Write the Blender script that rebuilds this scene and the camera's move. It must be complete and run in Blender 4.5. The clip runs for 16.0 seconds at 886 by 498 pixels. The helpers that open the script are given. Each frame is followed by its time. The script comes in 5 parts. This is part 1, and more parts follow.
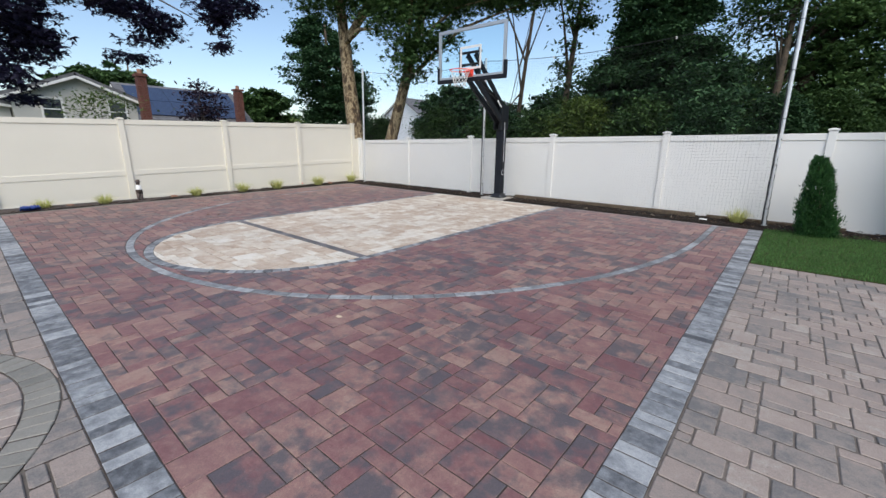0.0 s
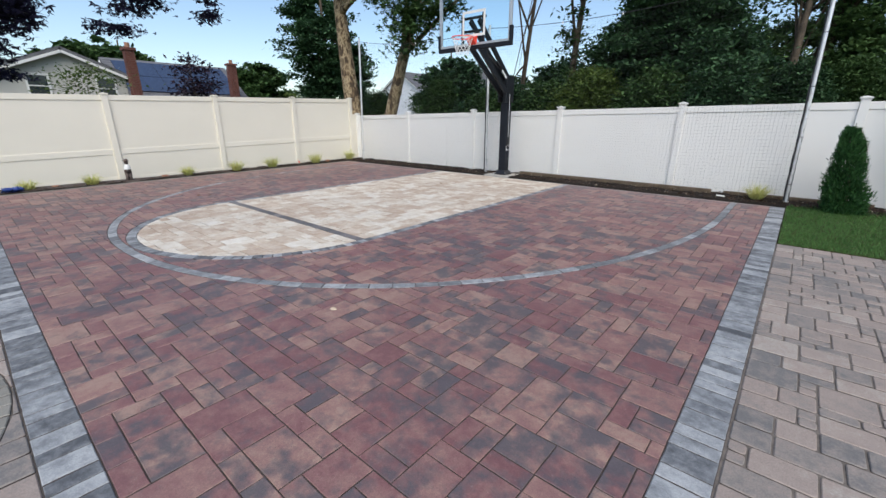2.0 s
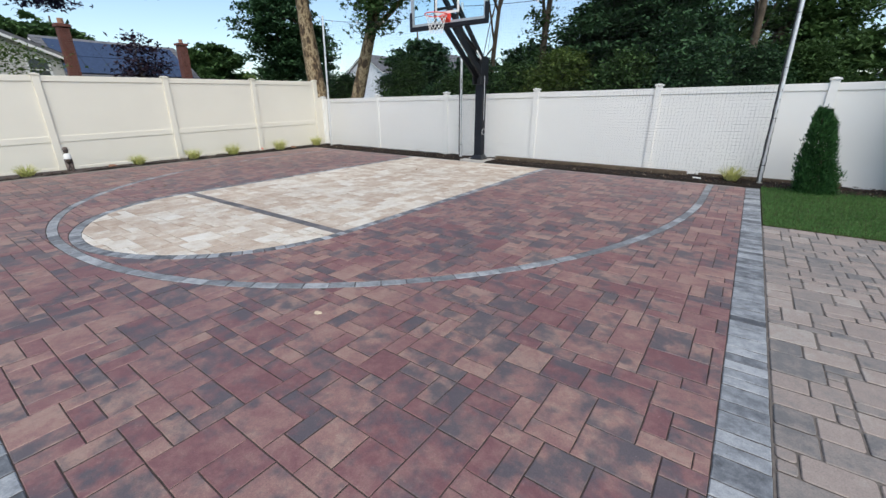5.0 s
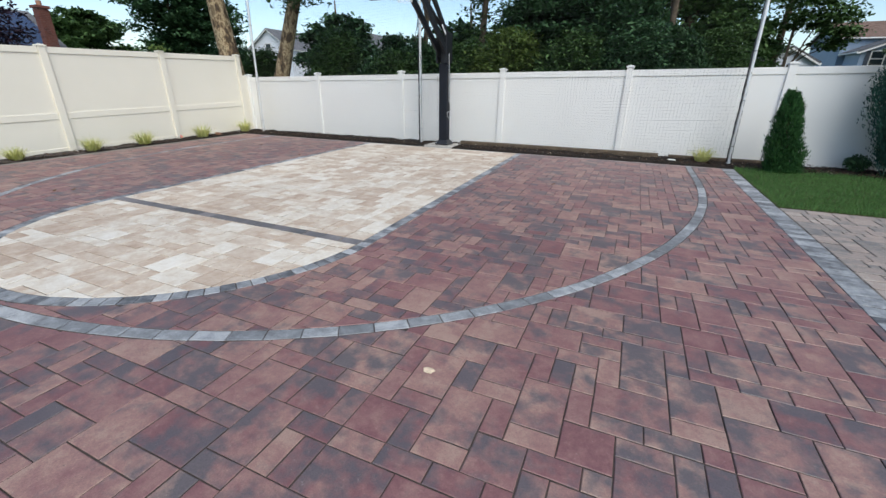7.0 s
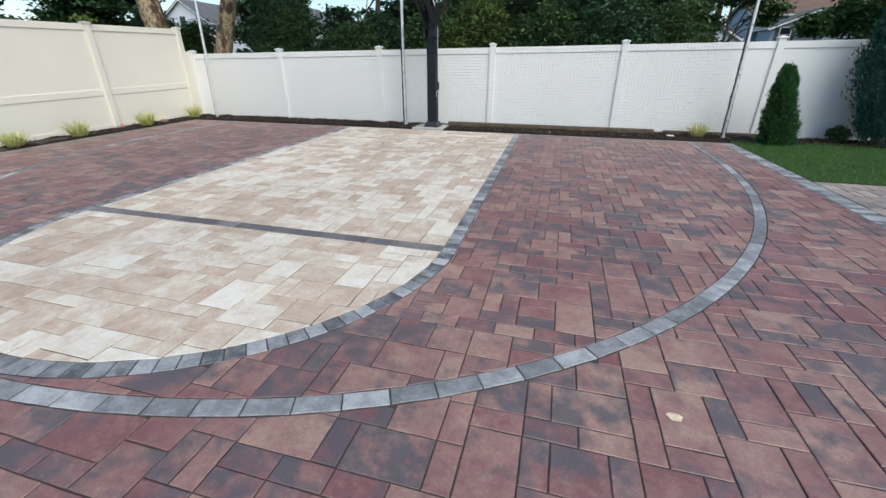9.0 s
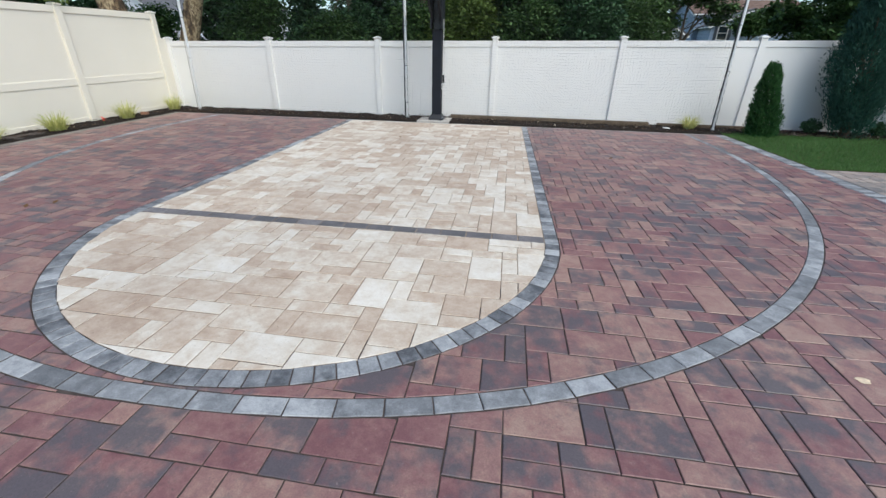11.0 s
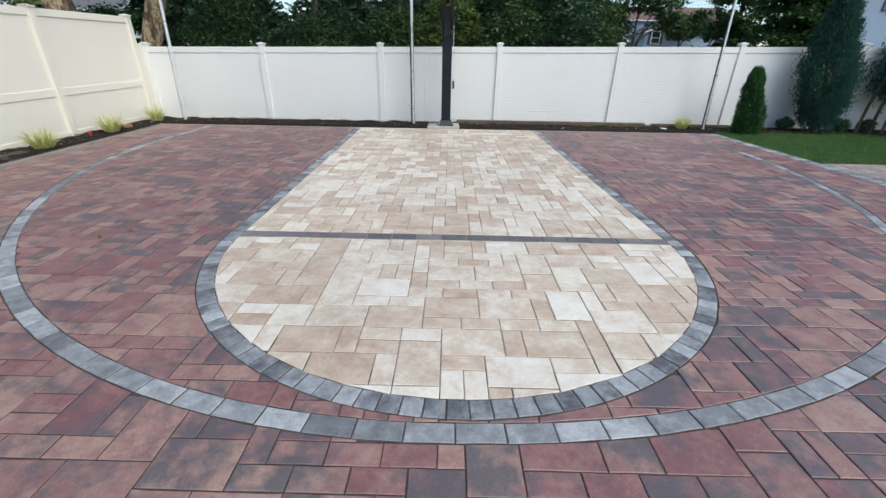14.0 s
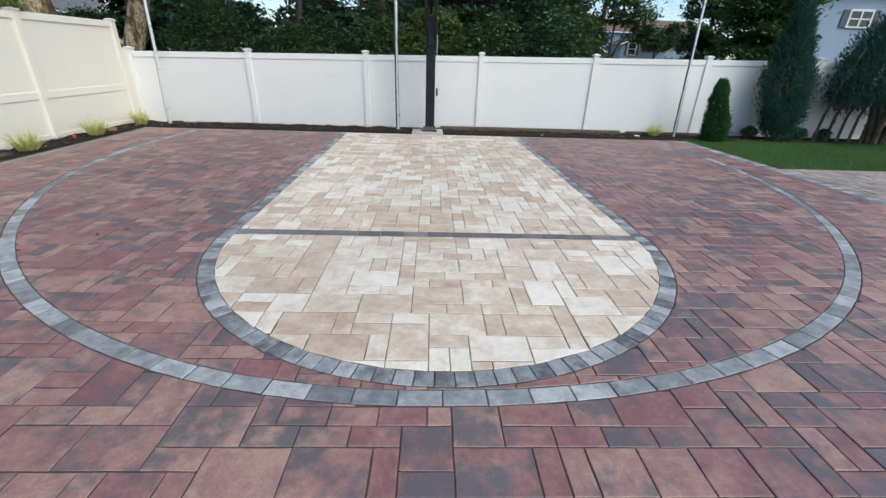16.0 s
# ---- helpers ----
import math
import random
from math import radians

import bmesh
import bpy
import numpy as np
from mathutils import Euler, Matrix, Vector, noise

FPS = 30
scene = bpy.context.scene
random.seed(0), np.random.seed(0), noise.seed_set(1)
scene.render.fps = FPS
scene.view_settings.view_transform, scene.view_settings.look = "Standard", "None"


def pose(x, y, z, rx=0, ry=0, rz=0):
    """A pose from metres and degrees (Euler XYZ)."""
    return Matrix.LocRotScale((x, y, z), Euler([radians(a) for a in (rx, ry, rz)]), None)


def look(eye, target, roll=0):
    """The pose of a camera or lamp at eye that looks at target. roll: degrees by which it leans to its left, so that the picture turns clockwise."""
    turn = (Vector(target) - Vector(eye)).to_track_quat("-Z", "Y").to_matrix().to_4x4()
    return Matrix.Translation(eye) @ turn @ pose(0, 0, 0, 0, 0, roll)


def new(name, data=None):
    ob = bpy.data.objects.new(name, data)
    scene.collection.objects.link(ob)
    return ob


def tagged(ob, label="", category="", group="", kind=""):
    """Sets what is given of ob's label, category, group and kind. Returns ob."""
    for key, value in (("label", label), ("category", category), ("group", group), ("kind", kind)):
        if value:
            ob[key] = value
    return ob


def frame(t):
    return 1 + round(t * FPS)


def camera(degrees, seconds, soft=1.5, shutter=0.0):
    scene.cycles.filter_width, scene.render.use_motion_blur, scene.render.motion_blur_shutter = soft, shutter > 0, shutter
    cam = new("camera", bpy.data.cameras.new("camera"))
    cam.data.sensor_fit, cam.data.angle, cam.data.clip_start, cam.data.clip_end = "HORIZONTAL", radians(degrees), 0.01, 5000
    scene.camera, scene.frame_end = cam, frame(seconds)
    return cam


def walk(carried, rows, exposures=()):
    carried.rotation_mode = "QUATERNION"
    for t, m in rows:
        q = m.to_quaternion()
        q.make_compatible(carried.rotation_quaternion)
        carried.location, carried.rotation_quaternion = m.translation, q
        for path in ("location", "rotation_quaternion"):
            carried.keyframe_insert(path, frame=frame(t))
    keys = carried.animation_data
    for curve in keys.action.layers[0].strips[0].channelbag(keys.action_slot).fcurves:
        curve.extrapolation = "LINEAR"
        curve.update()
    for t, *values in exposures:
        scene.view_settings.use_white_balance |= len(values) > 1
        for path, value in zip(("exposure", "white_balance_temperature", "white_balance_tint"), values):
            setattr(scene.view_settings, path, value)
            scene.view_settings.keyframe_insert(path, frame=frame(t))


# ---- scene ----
cam = camera(94.9, 16.0)
PATH = [
    (0, (-0.351, 0.256, 1.507), (-1.602, 1.732, 1.001), 0.7),
    (0.5, (-0.378, 0.25, 1.498), (-1.624, 1.723, 0.969), 0.8),
    (1, (-0.408, 0.272, 1.485), (-1.656, 1.733, 0.929), 0.6),
    (1.5, (-0.519, 0.412, 1.462), (-1.763, 1.865, 0.878), 0.4),
    (2, (-0.619, 0.529, 1.46), (-1.855, 1.977, 0.85), 0.2),
    (2.5, (-0.676, 0.546, 1.461), (-1.901, 1.996, 0.831), 0.2),
    (3, (-0.675, 0.546, 1.464), (-1.893, 1.997, 0.821), 0.1),
    (3.5, (-0.666, 0.576, 1.463), (-1.875, 2.03, 0.814), 0.1),
    (4, (-0.682, 0.602, 1.457), (-1.867, 2.072, 0.796), 0.2),
    (4.2, (-0.691, 0.607, 1.452), (-1.864, 2.085, 0.79), 0.2),
    (6.3, (-1.965, 0.682, 1.37), (-2.857, 2.319, 0.646), 0.5),
    (6.5, (-2.134, 0.662, 1.381), (-2.982, 2.318, 0.645), 0.7),
    (7, (-2.448, 0.658, 1.379), (-3.2, 2.355, 0.633), 0.6),
    (7.5, (-2.813, 0.727, 1.378), (-3.467, 2.458, 0.619), 0.4),
    (8, (-3.157, 0.695, 1.376), (-3.724, 2.447, 0.597), 0.3),
    (8.5, (-3.476, 0.677, 1.367), (-3.964, 2.44, 0.559), 0.1),
    (9, (-3.828, 0.723, 1.367), (-4.304, 2.478, 0.534), 0.2),
    (9.2, (-3.963, 0.711, 1.384), (-4.42, 2.468, 0.544), 0.6),
    (11.5, (-5.263, 0.386, 1.376), (-5.473, 2.177, 0.512), 1.1),
    (12, (-5.539, 0.38, 1.376), (-5.703, 2.176, 0.512), 1.3),
    (12.5, (-5.855, 0.445, 1.403), (-5.975, 2.247, 0.543), 1.4),
    (13, (-6.117, 0.368, 1.418), (-6.2, 2.175, 0.565), 1.4),
    (13.5, (-6.339, 0.343, 1.414), (-6.382, 2.153, 0.564), 1.2),
    (14, (-6.533, 0.351, 1.411), (-6.548, 2.162, 0.564), 1.0),
    (14.5, (-6.639, 0.203, 1.445), (-6.615, 2.013, 0.594), 1.6),
    (15, (-6.633, 0.146, 1.436), (-6.59, 1.959, 0.594), 2.0),
    (15.5, (-6.557, 0.114, 1.438), (-6.501, 1.932, 0.605), 2.0),
    (16, (-6.551, 0.096, 1.429), (-6.486, 1.92, 0.611), 1.8),
]
walk(cam, [(t, look(eye, target, roll)) for t, eye, target, roll in PATH],
     exposures=[(0, 0.77, 6380, 9.5), (4, 0.80, 6350, 8.5), (9, 0.86, 6280, 6.5), (16, 0.90, 6230, 6.5)])

# ---- light ----
SUN_AZ, SUN_EL = 136.0, 50.0     # compass bearing of the sun, clockwise from +y, and its height
world = bpy.data.worlds.new("sky")
scene.world = world
world.use_nodes = True
wn = world.node_tree
sky = wn.nodes.new("ShaderNodeTexSky")
sky.sky_type, sky.sun_disc = "NISHITA", False
sky.sun_elevation, sky.sun_rotation = radians(SUN_EL), radians(SUN_AZ)
sky.air_density, sky.dust_density, sky.ozone_density = 1.0, 0.8, 1.0
wn.links.new(sky.outputs[0], wn.nodes["Background"].inputs[0])
wn.nodes["Background"].inputs[1].default_value = 0.100
sun = new("sun", bpy.data.lights.new("sun", "SUN"))
sun.data.energy, sun.data.angle, sun.data.color = 1.8, radians(60), (1.0, 0.925, 0.81)
sa, se = radians(SUN_AZ), radians(SUN_EL)
sun.matrix_world = look((0, 0, 0), (-math.sin(sa) * math.cos(se), -math.cos(sa) * math.cos(se), -math.sin(se)))


# ---- material tools ----
class Mat:
    """A small node-graph writer round one Principled material."""

    def __init__(self, name, rough=0.6, metal=0.0, spec=0.5):
        self.m = bpy.data.materials.new(name)
        self.m.use_nodes = True
        self.t = self.m.node_tree
        self.b = self.t.nodes["Principled BSDF"]
        self.b.inputs["Roughness"].default_value = rough
        self.b.inputs["Metallic"].default_value = metal
        self.b.inputs["Specular IOR Level"].default_value = spec

    def n(self, kind, operation=""):
        node = self.t.nodes.new(kind)
        if operation:
            node.operation = operation
        return node

    def link(self, a, b):
        self.t.links.new(a, b)

    def pos(self):
        return self.n("ShaderNodeNewGeometry").outputs["Position"]

    def rand(self, island):
        if island:
            return self.n("ShaderNodeNewGeometry").outputs["Random Per Island"]
        return self.n("ShaderNodeObjectInfo").outputs["Random"]

    def math(self, op, a, b=0.0):
        node = self.n("ShaderNodeMath", operation=op)
        for i, v in enumerate((a, b)):
            if isinstance(v, bpy.types.NodeSocket):
                self.link(v, node.inputs[i])
            else:
                node.inputs[i].default_value = v
        return node.outputs[0]

    def noise(self, vec, scale, detail=4.0, rough=0.55):
        node = self.n("ShaderNodeTexNoise")
        node.inputs["Scale"].default_value = scale
        node.inputs["Detail"].default_value = detail
        node.inputs["Roughness"].default_value = rough
        self.link(vec, node.inputs["Vector"])
        return node.outputs["Fac"]

    def shifted(self, vec, r, k=53.0):
        node = self.n("ShaderNodeVectorMath", operation="ADD")
        self.link(vec, node.inputs[0])
        self.link(self.math("MULTIPLY", r, k), node.inputs[1])
        return node.outputs[0]

    def ramp(self, fac, stops, mode="LINEAR"):
        node = self.n("ShaderNodeValToRGB")
        node.color_ramp.interpolation = mode
        el = node.color_ramp.elements
        while len(el) < len(stops):
            el.new(0.5)
        for e, (p, c) in zip(el, stops):
            e.position, e.color = p, (*c, 1) if len(c) == 3 else c
        self.link(fac, node.inputs[0])
        return node.outputs[0]

    def mix(self, fac, a, b, mode="MIX"):
        node = self.n("ShaderNodeMix")
        node.data_type, node.blend_type = "RGBA", mode
        for sock, v in ((node.inputs[0], fac), (node.inputs[6], a), (node.inputs[7], b)):
            if isinstance(v, bpy.types.NodeSocket):
                self.link(v, sock)
            else:
                sock.default_value = v if isinstance(v, float) else (*v, 1)
        return node.outputs[2]

    def color(self, c):
        if isinstance(c, bpy.types.NodeSocket):
            self.link(c, self.b.inputs["Base Color"])
        else:
            self.b.inputs["Base Color"].default_value = (*c, 1)
        return self

    def rough(self, sock):
        self.link(sock, self.b.inputs["Roughness"])

    def bump(self, height, strength=0.3, dist=0.002):
        node = self.n("ShaderNodeBump")
        node.inputs["Strength"].default_value = strength
        node.inputs["Distance"].default_value = dist
        self.link(height, node.inputs["Height"])
        self.link(node.outputs[0], self.b.inputs["Normal"])
        return self


def spread(m, sock, lo, hi):
    node = m.n("ShaderNodeMapRange")
    m.link(sock, node.inputs[0])
    node.inputs[3].default_value, node.inputs[4].default_value = lo, hi
    return node.outputs[0]


def paver_mat(name, stops, island, own=0.8, blotch=0.55, scale=5.0, grain=0.36, soot=None, gloss=(0.5, 0.78), spec=0.5):
    """Pressed concrete: sponged blotches that differ from piece to piece, fine grain, scuffs and a little yard dirt.
    soot: colour and share of a darker pigment that was swirled through the mix."""
    m = Mat(name, 0.7, spec=spec)
    r = m.rand(island)
    v = m.shifted(m.pos(), r)
    big = m.noise(v, scale, 7.0, 0.62)
    fine = m.noise(v, 150.0, 5.0, 0.7)
    mid = m.noise(v, 26.0, 6.0, 0.72)
    val = m.math("ADD", m.math("MULTIPLY", r, own), m.math("MULTIPLY", m.math("SUBTRACT", big, 0.5), blotch * 2.6))
    val = m.math("ADD", val, m.math("MULTIPLY", m.math("SUBTRACT", mid, 0.5), 0.85))
    val = m.math("ADD", val, (1 - own) / 2)
    col = m.ramp(val, stops)
    if soot:
        tint, share = soot
        other = m.math("FRACT", m.math("MULTIPLY", r, 17.31))
        swirl = m.noise(m.shifted(m.pos(), other, 31.0), scale, 8.0, 0.62)
        k = m.math("ADD", m.math("MULTIPLY", other, 0.6), m.math("MULTIPLY", m.math("SUBTRACT", swirl, 0.44), 2.6))
        col = m.mix(m.ramp(k, [(1.0 - share - 0.22, (0, 0, 0)), (1.0 - share + 0.22, (0.85, 0.85, 0.85))]), col, tint)
    col = m.mix(1.0, col, m.ramp(fine, [(0.25, (1 - grain,) * 3), (0.75, (1 + grain * 0.4,) * 3)]), "MULTIPLY")
    scuff = m.noise(v, 52.0, 7.0, 0.78)
    col = m.mix(m.ramp(scuff, [(0.62, (0, 0, 0)), (0.72, (0.55, 0.55, 0.55))]), col, (0.46, 0.40, 0.355))
    pit = m.noise(v, 75.0, 3.0, 0.6)
    col = m.mix(m.ramp(pit, [(0.27, (0.55, 0.55, 0.55)), (0.33, (0, 0, 0))]), col, (0.09, 0.075, 0.068))
    stain = m.noise(m.pos(), 0.55, 3.0, 0.6)
    col = m.mix(1.0, col, m.ramp(stain, [(0.3, (0.92, 0.92, 0.93)), (0.7, (1.06, 1.05, 1.04))]), "MULTIPLY")
    m.color(col)
    m.rough(spread(m, mid, *gloss))
    m.bump(m.math("ADD", m.math("MULTIPLY", fine, 0.6), mid), 0.3, 0.003)
    return m.m


def both(name, *a, **k):
    return paver_mat(name, *a, island=False, **k), paver_mat(name + "_joined", *a, island=True, **k)


RED = both("red_paver", [(0.0, (0.190, 0.084, 0.086)), (0.25, (0.232, 0.112, 0.108)), (0.50, (0.270, 0.148, 0.133)), (0.72, (0.312, 0.180, 0.152)),
                         (1.0, (0.365, 0.240, 0.193))], own=0.75, blotch=0.7, scale=6.5, soot=((0.088, 0.086, 0.097), 0.40), gloss=(0.40, 0.64), spec=0.7)
CREAM = both("cream_paver", [(0.0, (0.40, 0.30, 0.225)), (0.25, (0.48, 0.38, 0.295)), (0.48, (0.55, 0.465, 0.375)), (0.64, (0.625, 0.565, 0.475)),
                             (1.0, (0.725, 0.69, 0.62))], own=0.62, blotch=0.55, scale=7.0, grain=0.14)
LINE = both("line_grey_paver", [(0.0, (0.13, 0.137, 0.147)), (0.35, (0.20, 0.210, 0.222)), (0.65, (0.28, 0.295, 0.310)),
                                (1.0, (0.43, 0.446, 0.46))], own=0.78, blotch=0.65, scale=11.0)
GREY = both("grey_paver", [(0.0, (0.085, 0.090, 0.100)), (0.3, (0.17, 0.180, 0.194)), (0.65, (0.29, 0.307, 0.324)),
                           (1.0, (0.43, 0.446, 0.46))], own=0.8, blotch=0.7, scale=11.0)
DARK = both("dark_grey_paver", [(0.0, (0.09, 0.09, 0.095)), (0.6, (0.17, 0.16, 0.165)), (1.0, (0.28, 0.265, 0.265))], own=0.6, blotch=0.5)
TAN = both("tan_paver", [(0.0, (0.180, 0.172, 0.168)), (0.25, (0.275, 0.243, 0.220)), (0.55, (0.345, 0.282, 0.248)),
                         (0.8, (0.375, 0.312, 0.272)), (1.0, (0.42, 0.372, 0.33))], own=0.85, blotch=0.5, scale=9.0, grain=0.42, gloss=(0.5, 0.75), spec=0.5)
PALE = both("pale_ring_paver", [(0.0, (0.18, 0.175, 0.155)), (1.0, (0.30, 0.285, 0.25))], own=0.7, blotch=0.4)


def simple(name, c, rough=0.5, metal=0.0, var=0.12, scale=8.0, bump=0.1, spec=0.5, fine=90.0):
    m = Mat(name, rough, metal, spec)
    p = m.pos()
    a, f = m.noise(p, scale, 4.0), m.noise(p, fine, 3.0)
    k = m.ramp(a, [(0.25, (1 - var,) * 3), (0.75, (1 + var,) * 3)])
    m.color(m.mix(1.0, tuple(c), k, "MULTIPLY"))
    m.rough(spread(m, f, max(rough - 0.08, 0.02), min(rough + 0.1, 1.0)))
    if bump:
        m.bump(f, bump, 0.002)
    return m.m


PATIO_SAND = simple("patio_joint_sand", (0.15, 0.130, 0.114), 0.95, var=0.3, scale=20, bump=0.6)
KEY_SAND = simple("pale_joint_sand", (0.27, 0.215, 0.165), 0.95, var=0.3, scale=20, bump=0.6)
SAND = simple("joint_sand", (0.062, 0.048, 0.043), 0.95, var=0.3, scale=20, bump=0.6)
CONCRETE = simple("concrete", (0.42, 0.40, 0.37), 0.9, var=0.15, scale=6, bump=0.5)
VINYL = simple("white_vinyl", (0.80, 0.79, 0.76), 0.42, var=0.02, scale=1.2, bump=0.02)
ALMOND = simple("almond_vinyl", (0.765, 0.72, 0.615), 0.45, var=0.025, scale=1.0, bump=0.02)
BLACK = simple("black_powder_coat", (0.012, 0.013, 0.016), 0.42, var=0.2, bump=0.08)
PAD = simple("black_vinyl_pad", (0.010, 0.012, 0.018), 0.62, var=0.25, scale=4, bump=0.15, spec=0.25)
GALV = simple("galvanised_steel", (0.74, 0.745, 0.75), 0.38, 0.55, var=0.1, scale=14, bump=0.05)
ALU = simple("silver_board_frame", (0.55, 0.56, 0.57), 0.38, 0.7, var=0.05)
ORANGE = simple("orange_rim_paint", (0.88, 0.075, 0.045), 0.4, var=0.05)
NETWHITE = simple("white_nylon", (0.75, 0.75, 0.73), 0.7, var=0.05)
CORD = simple("dark_net_cord", (0.022, 0.023, 0.025), 0.8, var=0.1)
TIMBER = simple("weathered_timber", (0.125, 0.092, 0.060), 0.85, var=0.35, scale=10, bump=0.4)
BRICK = simple("chimney_brick", (0.14, 0.055, 0.042), 0.9, var=0.3, scale=5, bump=0.3)
MORTAR = simple("mortar", (0.22, 0.17, 0.15), 0.9)
SIDING = simple("beige_siding", (0.50, 0.49, 0.45), 0.6, var=0.05, scale=1)
BLUE_SIDING = simple("pale_blue_siding", (0.245, 0.322, 0.425), 0.6, var=0.05, scale=1)
WHITE_SIDING = simple("white_siding", (0.66, 0.68, 0.72), 0.6, var=0.04, scale=1)
SHINGLE = simple("grey_roof_shingle", (0.13, 0.132, 0.142), 0.9, var=0.3, scale=3, bump=0.3)
BROWN_ROOF = simple("brown_roof_shingle", (0.17, 0.11, 0.085), 0.9, var=0.25, scale=3, bump=0.3)
TRIM = simple("white_trim_paint", (0.72, 0.72, 0.70), 0.5, var=0.03)
SHUTTER = simple("slate_shutter_paint", (0.06, 0.075, 0.10), 0.5)
SOLAR = simple("solar_cell_glass", (0.04, 0.058, 0.108), 0.15, var=0.2, spec=1.0)
TARP = simple("blue_tarp", (0.02, 0.05, 0.22), 0.5, var=0.3, scale=30)
CHIP = simple("white_plastic", (0.7, 0.7, 0.68), 0.5)
CLAY = simple("clay_paver_offcut", (0.32, 0.17, 0.11), 0.85)


def glass_mat():
    m = Mat("board_glass", 0.03)
    m.color((0.82, 0.93, 0.95))
    m.b.inputs["Transmission Weight"].default_value = 1.0
    m.b.inputs["IOR"].default_value = 1.02
    return m.m


def window_mat():
    m = Mat("window_glass", 0.05)
    m.color((0.02, 0.03, 0.035))
    return m.m


GLASS, PANE = glass_mat(), window_mat()


def leaf_mat(name, dark, light, trans=0.3):
    m = Mat(name, 0.55, spec=0.2)
    r = m.rand(True)
    big = m.noise(m.pos(), 0.9, 2.0)
    col = m.ramp(m.math("ADD", m.math("MULTIPLY", r, 0.6), m.math("MULTIPLY", big, 0.45)), [(0.15, dark), (0.9, light)])
    m.color(col)
    tr = m.n("ShaderNodeBsdfTranslucent")
    m.link(col, tr.inputs[0])
    mx = m.n("ShaderNodeMixShader")
    mx.inputs[0].default_value = trans
    m.link(m.b.outputs[0], mx.inputs[1])
    m.link(tr.outputs[0], mx.inputs[2])
    m.link(mx.outputs[0], m.t.nodes["Material Output"].inputs[0])
    return m.m


LEAF = leaf_mat("green_leaves", (0.010, 0.028, 0.010), (0.105, 0.19, 0.062), 0.22)
LEAF_DEEP = leaf_mat("deep_green_leaves", (0.006, 0.022, 0.012), (0.072, 0.150, 0.062), 0.18)
LEAF_MID = leaf_mat("mid_green_leaves", (0.020, 0.050, 0.018), (0.15, 0.26, 0.09), 0.3)
LEAF_BRIGHT = leaf_mat("bright_green_leaves", (0.05, 0.09, 0.022), (0.15, 0.21, 0.055))
LEAF_PURPLE = leaf_mat("purple_maple_leaves", (0.007, 0.008, 0.020), (0.024, 0.022, 0.052), 0.2)
LEAF_PLUM = leaf_mat("plum_leaves", (0.014, 0.010, 0.018), (0.05, 0.03, 0.045), 0.25)
ARBOR = leaf_mat("arborvitae_sprays", (0.012, 0.042, 0.016), (0.065, 0.17, 0.05), 0.25)
ARBOR_DARK = leaf_mat("dark_arborvitae_sprays", (0.014, 0.048, 0.042), (0.060, 0.150, 0.105), 0.25)
GRASS = leaf_mat("lawn_blades", (0.045, 0.112, 0.03), (0.135, 0.265, 0.078), 0.3)
VARIEG = leaf_mat("variegated_blades", (0.36, 0.40, 0.10), (0.74, 0.71, 0.34), 0.3)


def bark_mat(name, stops, scale):
    m = Mat(name, 0.9, spec=0.2)
    p = m.pos()
    st = m.n("ShaderNodeMapping")
    st.inputs["Scale"].default_value = (1, 1, 0.45)
    m.link(p, st.inputs[0])
    a, f = m.noise(st.outputs[0], scale, 7.0, 0.62), m.noise(st.outputs[0], scale * 9, 4.0)
    m.color(m.mix(0.15, m.ramp(a, stops, "EASE"), m.ramp(f, [(0.3, (0.05, 0.04, 0.03)), (0.7, (0.4, 0.33, 0.24))])))
    m.bump(m.math("ADD", a, m.math("MULTIPLY", f, 0.4)), 0.7, 0.03)
    return m.m


SYCAMORE = bark_mat("sycamore_bark", [(0.42, (0.055, 0.036, 0.024)), (0.48, (0.20, 0.135, 0.075)), (0.54, (0.50, 0.39, 0.24)), (0.60, (0.16, 0.115, 0.068))], 5.0)
BARK = bark_mat("grey_brown_bark", [(0.3, (0.035, 0.028, 0.022)), (0.7, (0.12, 0.095, 0.07))], 7.0)


def mulch_mat():
    m = Mat("dark_mulch", 0.95, spec=0.2)
    p = m.pos()
    a, f = m.noise(p, 45.0, 4.0, 0.7), m.noise(p, 9.0, 3.0)
    m.color(m.mix(m.ramp(f, [(0.35, (0, 0, 0)), (0.75, (1, 1, 1))]), m.ramp(a, [(0.3, (0.008, 0.006, 0.005)), (0.75, (0.034, 0.025, 0.020))]), (0.014, 0.011, 0.009)))
    m.bump(a, 0.9, 0.02)
    return m.m


def ground_mat():
    m = Mat("yard_ground", 0.95, spec=0.2)
    p = m.pos()
    a, f = m.noise(p, 0.25, 4.0), m.noise(p, 18.0, 5.0, 0.7)
    m.color(m.mix(f, m.ramp(a, [(0.35, (0.03, 0.055, 0.014)), (0.65, (0.055, 0.085, 0.022))]), (0.05, 0.055, 0.02)))
    m.bump(f, 0.6, 0.03)
    return m.m


MULCH, GROUND = mulch_mat(), ground_mat()
CHIPS = leaf_mat("bark_chips", (0.018, 0.012, 0.008), (0.10, 0.062, 0.04), 0.0)


